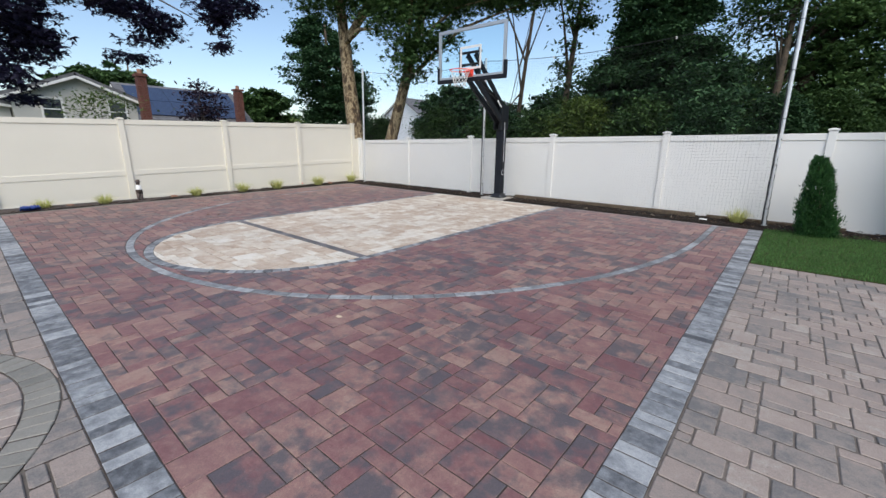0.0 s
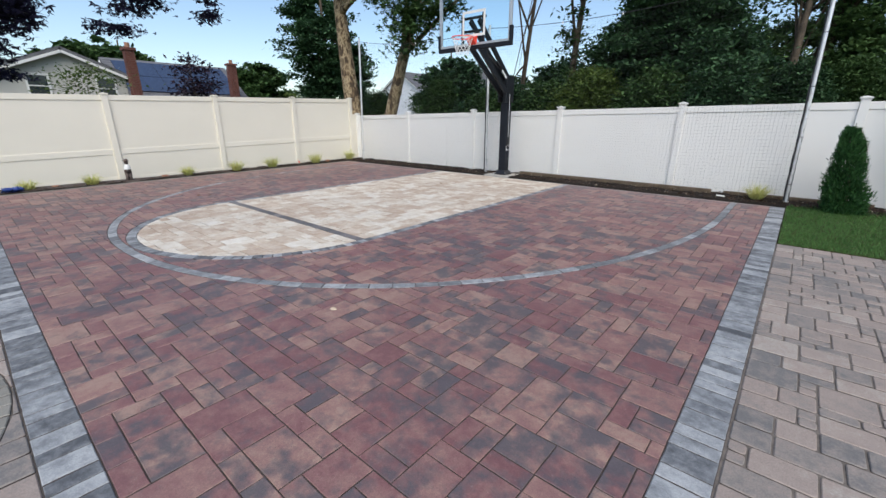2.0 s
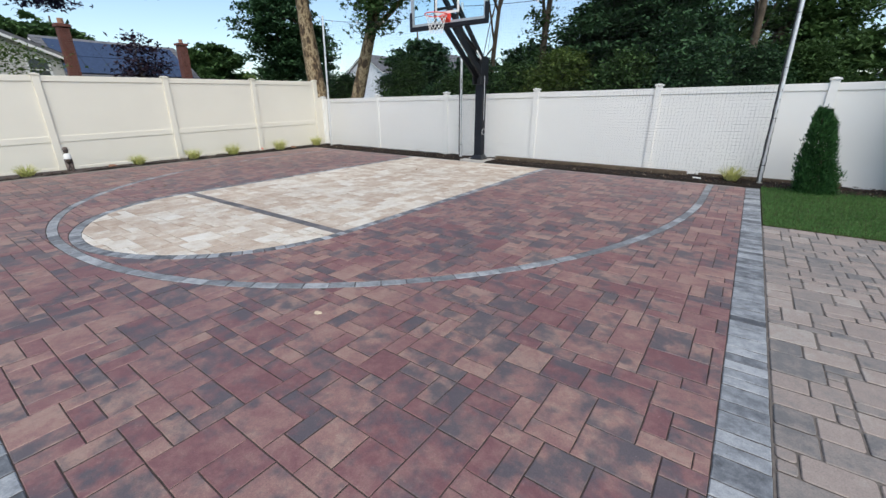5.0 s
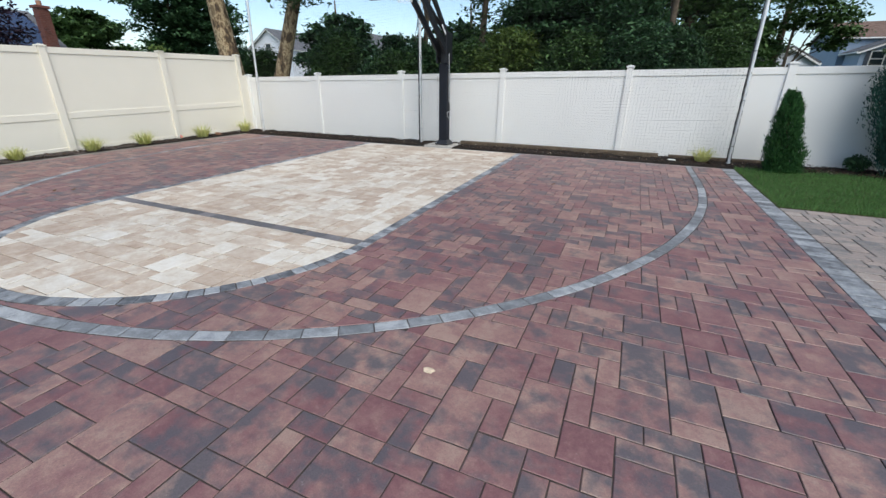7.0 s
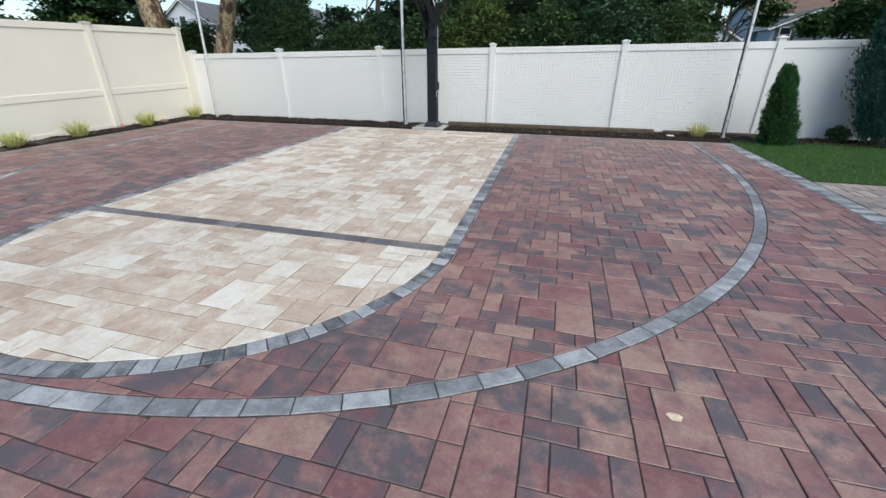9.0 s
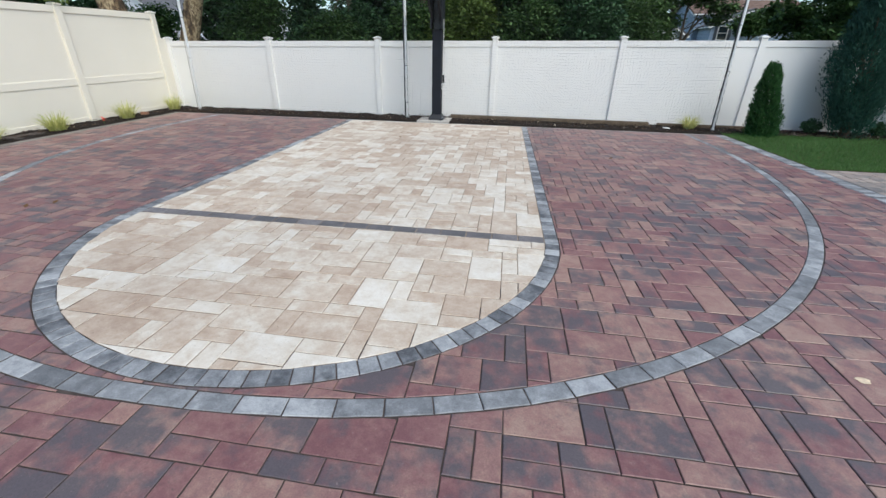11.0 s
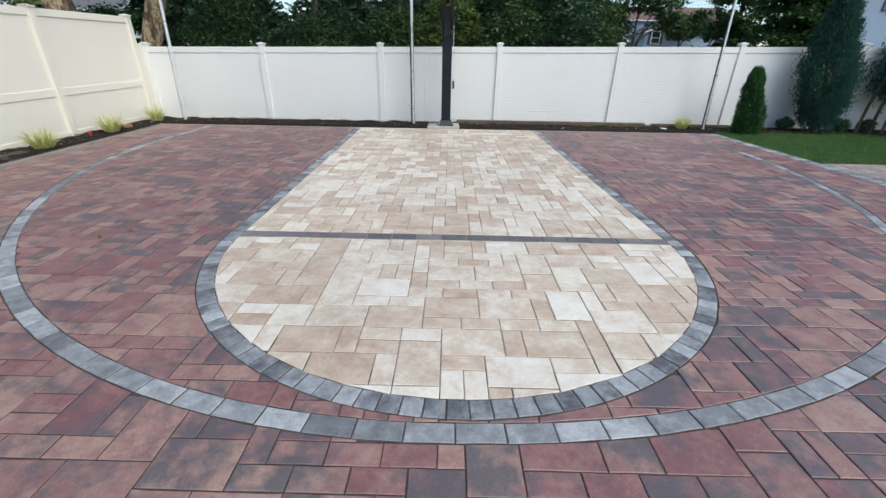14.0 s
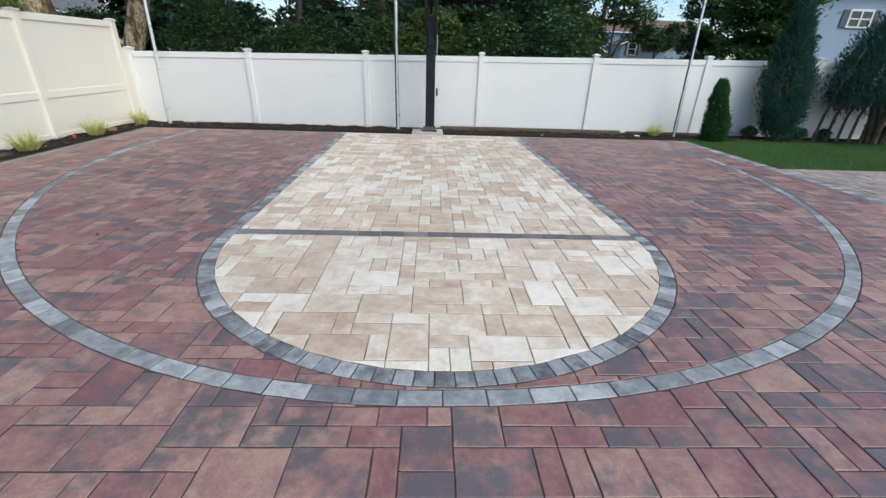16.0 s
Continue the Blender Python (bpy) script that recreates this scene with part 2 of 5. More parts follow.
# ---- mesh tools ----
class Mesh:
    """Vertices and faces gathered for one mesh object."""

    def __init__(self):
        self.v, self.f, self.low = [], [], []

    def add(self, verts, faces):
        k = len(self.v)
        self.v += [tuple(p) for p in verts]
        self.f += [tuple(i + k for i in fc) for fc in faces]
        return self

    def box(self, x0, x1, y0, y1, z0, z1):
        return self.add([(x, y, z) for z in (z0, z1) for y in (y0, y1) for x in (x0, x1)],
                        [(0, 2, 3, 1), (4, 5, 7, 6), (0, 1, 5, 4), (2, 6, 7, 3), (0, 4, 6, 2), (1, 3, 7, 5)])

    def slab(self, poly, z0, z1, ch=0.004, lean=(0.0, 0.0)):
        """An upright prism on a counter-clockwise outline, with a chamfered top edge and a slightly tilted top."""
        n = len(poly)
        top = inset(poly, ch)
        mx, my = sum(p[0] for p in poly) / n, sum(p[1] for p in poly) / n

        def up(x, y):
            return z1 + lean[0] * (x - mx) + lean[1] * (y - my)

        vs = [(x, y, z0) for x, y in poly] + [(x, y, up(x, y) - ch) for x, y in poly] + [(x, y, up(x, y)) for x, y in top]
        fs = [(i, (i + 1) % n, n + (i + 1) % n, n + i) for i in range(n)]
        fs += [(n + i, n + (i + 1) % n, 2 * n + (i + 1) % n, 2 * n + i) for i in range(n)]
        self.low += list(range(len(self.f), len(self.f) + n))
        return self.add(vs, fs + [tuple(range(2 * n, 3 * n))])

    def tube(self, pts, radii, sides=8, cap=True):
        pts = [Vector(p) for p in pts]
        if isinstance(radii, (int, float)):
            radii = [radii] * len(pts)
        ring, k = [], len(self.v)
        for i, p in enumerate(pts):
            d = (pts[min(i + 1, len(pts) - 1)] - pts[max(i - 1, 0)]).normalized()
            s = d.cross(Vector((0.31, 0.95, 0.05)) if abs(d.y) < 0.8 else Vector((0.95, 0.05, 0.31))).normalized()
            u = d.cross(s)
            for j in range(sides):
                a = 2 * math.pi * j / sides
                ring.append(p + (s * math.cos(a) + u * math.sin(a)) * radii[i])
        self.v += [tuple(p) for p in ring]
        for i in range(len(pts) - 1):
            for j in range(sides):
                a, b = k + i * sides + j, k + i * sides + (j + 1) % sides
                self.f.append((a, b, b + sides, a + sides))
        if cap:
            self.f.append(tuple(k + j for j in reversed(range(sides))))
            self.f.append(tuple(k + (len(pts) - 1) * sides + j for j in range(sides)))
        return self

    def make(self, name, mat, parent=None, label="", smooth=False, edge=None):
        me = bpy.data.meshes.new(name)
        me.from_pydata(self.v, [], self.f)
        me.materials.append(mat)
        if smooth:
            me.shade_smooth()
        if edge:
            me.materials.append(edge)
            for i in self.low:
                me.polygons[i].material_index = 1
        me.update()
        ob = new(name, me)
        if parent:
            ob.parent = parent
        if label:
            tagged(ob, label)
        return ob


def inset(poly, d):
    """A convex counter-clockwise outline drawn in by d."""
    out, n = [], len(poly)
    for i in range(n):
        a, b, c = Vector(poly[i - 1]), Vector(poly[i]), Vector(poly[(i + 1) % n])
        e, g = (b - a).normalized(), (c - b).normalized()
        n1, n2 = Vector((-e.y, e.x)), Vector((-g.y, g.x))
        s = n1 + n2
        k = s.dot(n1)
        out.append(tuple(b + s * (d / k if k > 0.3 else d)))
    return out


def block(name, size, at, mat, parent=None, label="", bevel=0.008, turn=None, seg=2):
    """A box with rounded edges, centred at a place."""
    bm = bmesh.new()
    bmesh.ops.create_cube(bm, size=1.0)
    bmesh.ops.scale(bm, vec=size, verts=bm.verts)
    if bevel:
        bmesh.ops.bevel(bm, geom=bm.edges[:], offset=bevel, segments=seg, affect="EDGES", profile=0.5)
    bmesh.ops.transform(bm, matrix=Matrix.Translation(at) @ (turn or Matrix()), verts=bm.verts)
    return part(name, bm, mat, parent, label)


def part(name, bm, mat, parent=None, label=""):
    me = bpy.data.meshes.new(name)
    bm.to_mesh(me)
    bm.free()
    me.materials.append(mat)
    ob = new(name, me)
    if parent:
        ob.parent = parent
    if label:
        tagged(ob, label)
    return ob


def thing(name, label, category, at=(0, 0, 0), group="", kind=""):
    ob = new(name)
    ob.empty_display_size = 0.1
    ob.location = at
    return tagged(ob, label, category, group, kind)


def hold(parent):
    """Sets the parts of a thing back to their world places after its Empty was put at its base."""
    inv = Matrix.Translation(-Vector(parent.location))
    for o in parent.children:
        o.matrix_parent_inverse = inv


def quads(name, centres, along, across, mat, parent=None, label="", pinch=0.25, lobes=1):
    """Many small pointed leaves in one mesh: a kite for each centre, or a fan of kites for a lobed leaf."""
    c, a, s = (np.asarray(k, dtype=float) for k in (centres, along, across))
    if lobes > 1:
        foot, side = c - a, s * (np.linalg.norm(a, axis=1) / (np.linalg.norm(s, axis=1) + 1e-9))[:, None]
        turns = np.linspace(-1.0, 1.0, lobes)
        cs = [(a * math.cos(k) + side * math.sin(k)) * (1 - 0.25 * abs(k)) for k in turns]
        sd = [(side * math.cos(k) - a * math.sin(k)) * 0.34 for k in turns]
        c, a, s = np.concatenate([foot + k for k in cs]), np.concatenate(cs), np.concatenate(sd)
    n = len(c)
    v = np.stack([c - a, c + s - a * pinch, c + a, c - s - a * pinch], axis=1).reshape(-1, 3)
    me = bpy.data.meshes.new(name)
    me.vertices.add(4 * n)
    me.vertices.foreach_set("co", v.ravel())
    me.loops.add(4 * n)
    me.loops.foreach_set("vertex_index", np.arange(4 * n, dtype=np.int32))
    me.polygons.add(n)
    me.polygons.foreach_set("loop_start", np.arange(0, 4 * n, 4, dtype=np.int32))
    me.materials.append(mat)
    me.update(calc_edges=True)
    me.validate()
    ob = new(name, me)
    if parent:
        ob.parent = parent
    if label:
        tagged(ob, label)
    return ob


def unit(rng, n):
    d = rng.normal(size=(n, 3))
    return d / np.linalg.norm(d, axis=1, keepdims=True)


# ---- plan ----
KEY_X, FT_Y = -6.465, 3.60           # middle of the key, centre of its round end
KEY_R, BAND = 1.852, 0.115            # inner radius of the round end, width of its band
ARC = (-6.563, 8.32, 5.26, 6.81)     # centre, half width and depth of the three-point line's outer edge
ARC_P = (2.02, 2.22)                 # fullness of its curve on either side (2: a plain ellipse)
ARC_W = 0.105
X_IN, X_OUT = -0.82, -0.61           # the grey border towards the patio
Y_OUT, Y_IN = 0.44, 0.635            # the grey border at the near end
Y_BACK = 9.65
FENCE_Y, FENCE_X = 10.70, -13.62


def court_left(y):
    return -12.35 - 0.068 * (y - 1.0)


def key_edge(x, y):
    """Distance outwards from the key's inner outline, and the outward normal."""
    if y < FT_Y:
        d = Vector((x - KEY_X, y - FT_Y))
        return d.length - KEY_R, d.normalized() if d.length > 1e-6 else Vector((0, -1))
    xl, xr = KEY_X - KEY_R - 0.026 * (y - FT_Y), KEY_X + KEY_R - 0.012 * (y - FT_Y)
    return (xl - x, Vector((-1, -0.026)).normalized()) if x < (xl + xr) / 2 else (x - xr, Vector((1, 0.012)).normalized())


def arc_edge(x, y):
    """Distance outwards from the three-point line's outer edge, and the outward normal."""
    cx, cy, a, b = ARC
    dx, dy = x - cx, y - cy
    if dy > 0:
        return abs(dx) - a, Vector((math.copysign(1, dx), 0))
    p = ARC_P[dx > 0]
    u, v = abs(dx) / a, abs(dy) / b
    f = max((u ** p + v ** p) ** (1 / p), 1e-6)
    g = Vector((math.copysign(u ** (p - 1) / a, dx), -v ** (p - 1) / b)) * f ** (1 - p)
    return (f - 1) / max(g.length, 1e-6), g.normalized()


def clip(poly, p, n):
    """The part of a convex outline on the side of p to which n points."""
    out = []
    for i in range(len(poly)):
        a, b = Vector(poly[i]), Vector(poly[(i + 1) % len(poly)])
        da, db = (a - p).dot(n), (b - p).dot(n)
        if da >= 0:
            out.append(tuple(a))
        if da * db < 0:
            out.append(tuple(a + (b - a) * (da / (da - db))))
    keep = [q for i, q in enumerate(out) if (Vector(q) - Vector(out[i - 1])).length > 0.004]
    return keep if len(keep) > 2 else []


def area(poly):
    return 0.5 * sum(poly[i - 1][0] * q[1] - q[0] * poly[i - 1][1] for i, q in enumerate(poly))


def tiling(x0, y0, nx, ny, u, sizes, seed, seeded=True):
    """Rectangles of mixed sizes that fill nx by ny modules of u metres without gaps; the longer seams run along x."""
    nx, ny, sizes = ny, nx, [(b, a, k) for a, b, k in sizes]
    rng = random.Random(seed)
    ids = np.zeros((nx + 1, ny + 1), int)
    out = []

    def put(i, j, w, h):
        out.append((x0 + j * u, y0 + i * u, x0 + (j + h) * u, y0 + (i + w) * u))
        ids[i:i + w, j:j + h] = len(out)

    for _ in range(nx * ny // 9 if seeded else 0):
        w, h, _w = rng.choice(sizes)
        i, j = rng.randrange(nx - w), rng.randrange(ny - h)
        if not ids[max(0, i - 1):i + w + 1, max(0, j - 1):j + h + 1].any():
            put(i, j, w, h)
    for j in range(ny):
        for i in range(nx):
            if ids[i, j]:
                continue
            fits = [s for s in sizes if i + s[0] <= nx and j + s[1] <= ny and not ids[i:i + s[0], j:j + s[1]].any()]
            run = 0
            while i + run < nx and not ids[i + run, j]:
                run += 1
            fits = [s for s in fits if run - s[0] != 1] or fits
            if not fits:
                put(i, j, 1, 1)
                continue
            weights = []
            for w, h, k in fits:
                e, t = i + w, j + h
                seam = 0
                while e < nx and seam < j and ids[e - 1, j - 1 - seam] != ids[e, j - 1 - seam]:
                    seam += 1
                k /= (0.35 + seam) ** 2
                seam = 0
                while t < ny and seam < i and ids[i - 1 - seam, t - 1] != ids[i - 1 - seam, t]:
                    seam += 1
                k /= (0.45 + seam) ** 1.6
                weights.append(k)
            w, h, _w = rng.choices(fits, weights)[0]
            put(i, j, w, h)
    return out


def worn(poly, rng, d=0.0018, step=0.075):
    """Breaks the long sides of an outline into stretches that wander a little."""
    out = []
    for i, p in enumerate(poly):
        a, b = Vector(p), Vector(poly[(i + 1) % len(poly)])
        e = b - a
        n = min(3, max(1, round(e.length / step)))
        out.append(p)
        for k in range(1, n):
            f = (k + rng.uniform(-0.22, 0.22)) / n
            o = rng.uniform(-0.2, 1.0) * d
            out.append((a.x + e.x * f - e.y / e.length * o, a.y + e.y * f + e.x / e.length * o))
    return out


def lay(pieces, name, mats, parent, stuff_name, limit=300, ch=0.0032, gap=0.0024, seed=1, tilt=0.0014, sand=None, lean=0.006, rugged=True):
    """Lays pavers given by outlines: the nearest as parts, the others joined into one."""
    rng = random.Random(seed)
    rest = Mesh()
    for k, poly in enumerate(pieces):
        q = [(x + rng.uniform(-1, 1) * gap * 0.35, y + rng.uniform(-1, 1) * gap * 0.35) for x, y in inset(poly, gap)]
        if area(q) < 0.0008:
            continue
        if rugged and k < 3 * limit:
            q = worn(q, rng)
        z, ln = rng.uniform(-tilt, tilt), (rng.gauss(0, lean), rng.gauss(0, lean))
        if k < limit:
            Mesh().slab(q, -0.03, z, ch, ln).make(name, mats[0], parent, edge=sand or SAND)
        else:
            rest.slab(q, -0.03, z, ch, ln)
    if rest.v:
        tagged(rest.make(stuff_name, mats[1], parent, edge=sand or SAND), kind="stuff")


# ---- ground ----
g = Mesh()
g.add([(math.cos(2 * math.pi * i / 64) * 900, math.sin(2 * math.pi * i / 64) * 900, -0.30) for i in range(64)], [tuple(range(64))])
tagged(g.make("ground", GROUND), "green and earthy ground of the neighbouring yards", "ground", kind="structure")
court = tagged(Mesh().box(-13.3, X_OUT, Y_OUT, Y_BACK + 0.05, -0.32, -0.0066).make("pavement_court", SAND),
               "paved basketball court of mixed red and charcoal pavers", "pavement", kind="structure")
key = tagged(Mesh().slab([(KEY_X - 1.9, FT_Y), (KEY_X - 1.3, FT_Y - 1.3), (KEY_X, FT_Y - 1.85), (KEY_X + 1.3, FT_Y - 1.3), (KEY_X + 1.9, FT_Y),
                          (KEY_X + 1.8, Y_BACK), (KEY_X - 2.0, Y_BACK)], -0.02, -0.0052).make("pavement_key", KEY_SAND),
             "cream and tan paved key with a rounded free-throw end", "pavement", kind="structure")
patio = tagged(Mesh().box(X_OUT, 9.0, -7.0, 6.87, -0.32, -0.0075).box(-14.0, X_OUT, -7.0, Y_OUT, -0.32, -0.0121).make("pavement_patio", PATIO_SAND),
               "weathered tan and grey tumbled paver patio", "pavement", kind="structure")

# ---- fences ----
PX = [-10.86 + 2.73 * i for i in range(8)]


def back_top(x):
    return 1.772 + 0.0146 * (x + 5.4)


def left_top(y):
    return 2.185 - 0.021 * (10.35 - y)


def post(fence, x, y, top, mat, w=0.127):
    p = block("post", (w, w, top - 0.05 + 0.32), (x, y, (top - 0.05 - 0.32) / 2), mat, fence, bevel=0.006)
    bm = bmesh.new()
    for z0, w0, z1, w1 in ((top - 0.05, w + 0.006, top - 0.045, w + 0.034), (top - 0.045, w + 0.034, top - 0.022, w + 0.034), (top - 0.022, w + 0.034, top, 0.03)):
        vs = [bm.verts.new((x + sx * ww / 2, y + sy * ww / 2, z)) for z, ww in ((z0, w0), (z1, w1)) for sx, sy in ((-1, -1), (1, -1), (1, 1), (-1, 1))]
        for i in range(4):
            bm.faces.new((vs[i], vs[(i + 1) % 4], vs[4 + (i + 1) % 4], vs[4 + i]))
        bm.faces.new(vs[4:])
    cap = part("cap", bm, mat, p)
    return p


def sheared(name, fence, mat, a, b, za, zb, h, thick, along_x, other, label=""):
    """A rail between two posts: its top runs from za to zb."""
    bm = bmesh.new()
    bmesh.ops.create_cube(bm, size=1.0)
    bmesh.ops.scale(bm, vec=(abs(b - a), thick, h), verts=bm.verts)
    bmesh.ops.bevel(bm, geom=bm.edges[:], offset=0.006, segments=2, affect="EDGES", profile=0.5)
    for v in bm.verts:
        k = v.co.x / abs(b - a) + 0.5
        s, o, z = a + (b - a) * k, v.co.y, v.co.z - h / 2 + za + (zb - za) * k
        v.co = (s, other + o, z) if along_x else (other - o, s, z)
    return part(name, bm, mat, fence, label)


def infill(fence, mat, a, b, za, zb, z0, thick, along_x, other):
    """The smooth sheet between two posts; its top runs from za to zb."""
    d = thick / 2
    v = [(q, other + o, z) if along_x else (other + o, q, z) for o in (-d, d) for q, z in ((a, z0), (b, z0), (b, zb), (a, za))]
    return Mesh().add(v, [(0, 1, 2, 3), (7, 6, 5, 4), (0, 4, 5, 1), (1, 5, 6, 2), (2, 6, 7, 3), (3, 7, 4, 0)]).make("panel", mat, fence)


fence_b = thing("fence_back", "white vinyl privacy fence with capped posts", "fence", kind="structure")
for i, x in enumerate(PX):
    post(fence_b, x, FENCE_Y, back_top(x), VINYL)
post(fence_b, FENCE_X + 0.06, FENCE_Y, back_top(FENCE_X), VINYL)
block("filler_panel", (0.06, 0.34, 1.62), (FENCE_X, FENCE_Y - 0.12, 0.80), ALMOND, fence_b, bevel=0.004)
for a, b in zip([FENCE_X + 0.06] + PX, PX):
    a, b = a + 0.064, b - 0.064
    za, zb = back_top(a) - 0.095, back_top(b) - 0.095
    sheared("top_rail", fence_b, VINYL, a, b, za, zb, 0.125, 0.072, True, FENCE_Y)
    sheared("bottom_rail", fence_b, VINYL, a, b, 0.035, 0.035, 0.13, 0.05, True, FENCE_Y)
    infill(fence_b, VINYL, a, b, za - 0.135, zb - 0.135, 0.02, 0.044, True, FENCE_Y)
    sheared("rail_slot", fence_b, VINYL, a, b, za - 0.12, zb - 0.12, 0.03, 0.012, True, FENCE_Y)
fence_l = thing("fence_side", "tall almond vinyl privacy fence with a mid rail", "fence", kind="structure")
PY = [10.40, 8.1, 5.67, 3.15, 0.65, -1.8, -4.3, -6.8]
for y in PY:
    post(fence_l, FENCE_X, y, left_top(y), ALMOND)
for a, b in zip(PY, PY[1:]):
    a, b = a - 0.064, b + 0.064
    za, zb = left_top(a) - 0.055, left_top(b) - 0.055
    sheared("top_rail", fence_l, ALMOND, a, b, za, zb, 0.12, 0.066, False, FENCE_X)
    sheared("mid_rail", fence_l, ALMOND, a, b, za - 1.27, zb - 1.27, 0.13, 0.052, False, FENCE_X)
    sheared("bottom_rail", fence_l, ALMOND, a, b, 0.10 - 0.0115 * (10.35 - a), 0.10 - 0.0115 * (10.35 - b), 0.13, 0.05, False, FENCE_X)
    infill(fence_l, ALMOND, a, b, za - 0.11, zb - 0.11, -0.06, 0.024, False, FENCE_X)

# ---- beds and lawn ----


def side_dip(x, y):
    """How far the side bed falls below the court towards the fence and the near end."""
    return -0.0125 * max(0, 10.35 - y) * min(1, max(0, (court_left(y) - x) / 1.1))


def bed(name, x0, x1, y0, y1, edge, label, step=0.06, seed=3, dip=None):
    """A bed of mulch with an uneven top; edge(x, y) is the height's mask from 0 at the rim to 1."""
    nx, ny = max(2, int((x1 - x0) / step)), max(2, int((y1 - y0) / step))
    vs = []
    for j in range(ny + 1):
        for i in range(nx + 1):
            x, y = x0 + (x1 - x0) * i / nx, y0 + (y1 - y0) * j / ny
            h = 0.03 * noise.noise((x * 3, y * 3, seed)) + 0.018 * noise.noise((x * 14, y * 14, seed))
            vs.append((x, y, -0.035 + edge(x, y) * (0.05 + h) + (dip(x, y) if dip else 0)))
    fs = [(j * (nx + 1) + i, j * (nx + 1) + i + 1, (j + 1) * (nx + 1) + i + 1, (j + 1) * (nx + 1) + i) for j in range(ny) for i in range(nx)]
    return tagged(Mesh().add(vs, fs).make(name, MULCH, smooth=True), label, "mulch bed", kind="structure")


bed("bed_side", -13.75, -12.0, -2.0, 10.9, lambda x, y: min(1, max(-0.6, (court_left(y) - 0.02 - x) / 0.1)), "dark mulch bed along the side fence",
    dip=lambda x, y: side_dip(x, y))
bed("bed_back", -13.0, 8.0, Y_BACK + 0.03, 10.95, lambda x, y: min(1, max(0, (y - Y_BACK - 0.07) / 0.12)), "dark mulch bed along the back fence")
rng = np.random.default_rng(5)
n = 5200
cx = np.concatenate([rng.uniform(-12.9, 3.0, n), rng.uniform(-13.55, -12.4, n // 2)])
cy = np.concatenate([rng.uniform(Y_BACK + 0.12, 10.62, n), rng.uniform(0.4, 10.3, n // 2)])
ok = (cy > Y_BACK) | (cx < -12.35 - 0.068 * (cy - 1) - 0.1)
c = np.stack([cx, cy, rng.uniform(0.02, 0.05, len(cx)) + [side_dip(p, q) if q < 9.7 else 0 for p, q in zip(cx, cy)]], 1)[ok]
d = unit(rng, len(c))
d[:, 2] *= 0.3
s = np.cross(d, unit(rng, len(c))) * 0.012
pale = rng.random(len(c)) < 0.035
chips = quads("mulch_chips", c, d * rng.uniform(0.012, 0.04, (len(c), 1)), s, CHIPS)
tagged(chips, "loose shredded bark chips and bits on the beds", "mulch", kind="stuff")
bits = quads("mulch_bits", c[pale] + np.array([0, 0, 0.008]), d[pale] * 0.016, s[pale], simple("dry_chip", (0.42, 0.36, 0.29), 0.9, var=0.4, scale=40))
tagged(bits, "pale dry bark bits scattered on the mulch", "mulch", kind="stuff")

lawn = tagged(Mesh().box(X_OUT + 0.01, 9.0, 6.93, 10.30, -0.32, -0.005).make("lawn", GROUND), "short green lawn beside the court", "lawn", kind="structure")
tagged(Mesh().box(X_OUT + 0.01, 9.0, 6.872, 6.928, -0.32, -0.012).make("trim_lawn_edge", simple("bare_soil", (0.13, 0.095, 0.066), 0.95, var=0.4, scale=14, bump=0.8)), "strip of bare brown soil between lawn and patio", "soil edge", kind="structure")
n = 90000
c = np.stack([rng.uniform(X_OUT + 0.015, 7.5, n), 6.915 + 0.025 * rng.normal(0, 1, n) + rng.uniform(0, 1, n) ** 1.15 * 3.3, np.zeros(n)], 1)
c[:, 1] += np.where(c[:, 1] > 9.9, -rng.uniform(0, 0.3, n), 0)
h = rng.uniform(0.010, 0.026, n)
a = np.stack([rng.normal(0, 0.35, n) * h, rng.normal(0, 0.35, n) * h, h], 1)
ang = rng.uniform(0, math.pi, n)
s = np.stack([np.cos(ang), np.sin(ang), np.zeros(n)], 1) * 0.0035
tagged(quads("grass", c + a * 0.6, a, s, GRASS), "mown green grass blades", "grass", kind="stuff")

# ---- basketball hoop ----
HX, HY, BY = -6.60, 10.02, 8.45
hoop = thing("basketball_hoop", "in-ground hoop with black padded pole and glass backboard", "basketball hoop", (HX, HY, 0.0))
tagged(block("concrete_footing", (0.72, 0.62, 0.10), (HX - 0.05, HY + 0.02, -0.012), CONCRETE, bevel=0.012),
       "small concrete slab under the hoop pole", "footing", kind="structure")
block("pole_pad", (0.205, 0.205, 1.72), (HX, HY, 0.99), PAD, hoop, "black vinyl pole padding", bevel=0.02, seg=3)
bm = bmesh.new()
vs = [bm.verts.new((HX + sx * w, HY + sy * w, z)) for z, w in ((0.038, 0.165), (0.065, 0.165), (0.15, 0.115)) for sx, sy in ((-1, -1), (1, -1), (1, 1), (-1, 1))]
for r in (0, 4):
    for i in range(4):
        bm.faces.new((vs[r + i], vs[r + (i + 1) % 4], vs[r + 4 + (i + 1) % 4], vs[r + 4 + i]))
bm.faces.new(vs[8:])
base = part("base_plate", bm, BLACK, hoop)
for sx in (-1, 1):
    for sy in (-1, 1):
        Mesh().tube([(HX + sx * 0.14, HY + sy * 0.14, 0.03), (HX + sx * 0.14, HY + sy * 0.14, 0.095)], 0.014, 6).make("bolt", GALV, base)
block("pole", (0.155, 0.155, 0.62), (HX, HY, 2.08), BLACK, hoop, bevel=0.01)


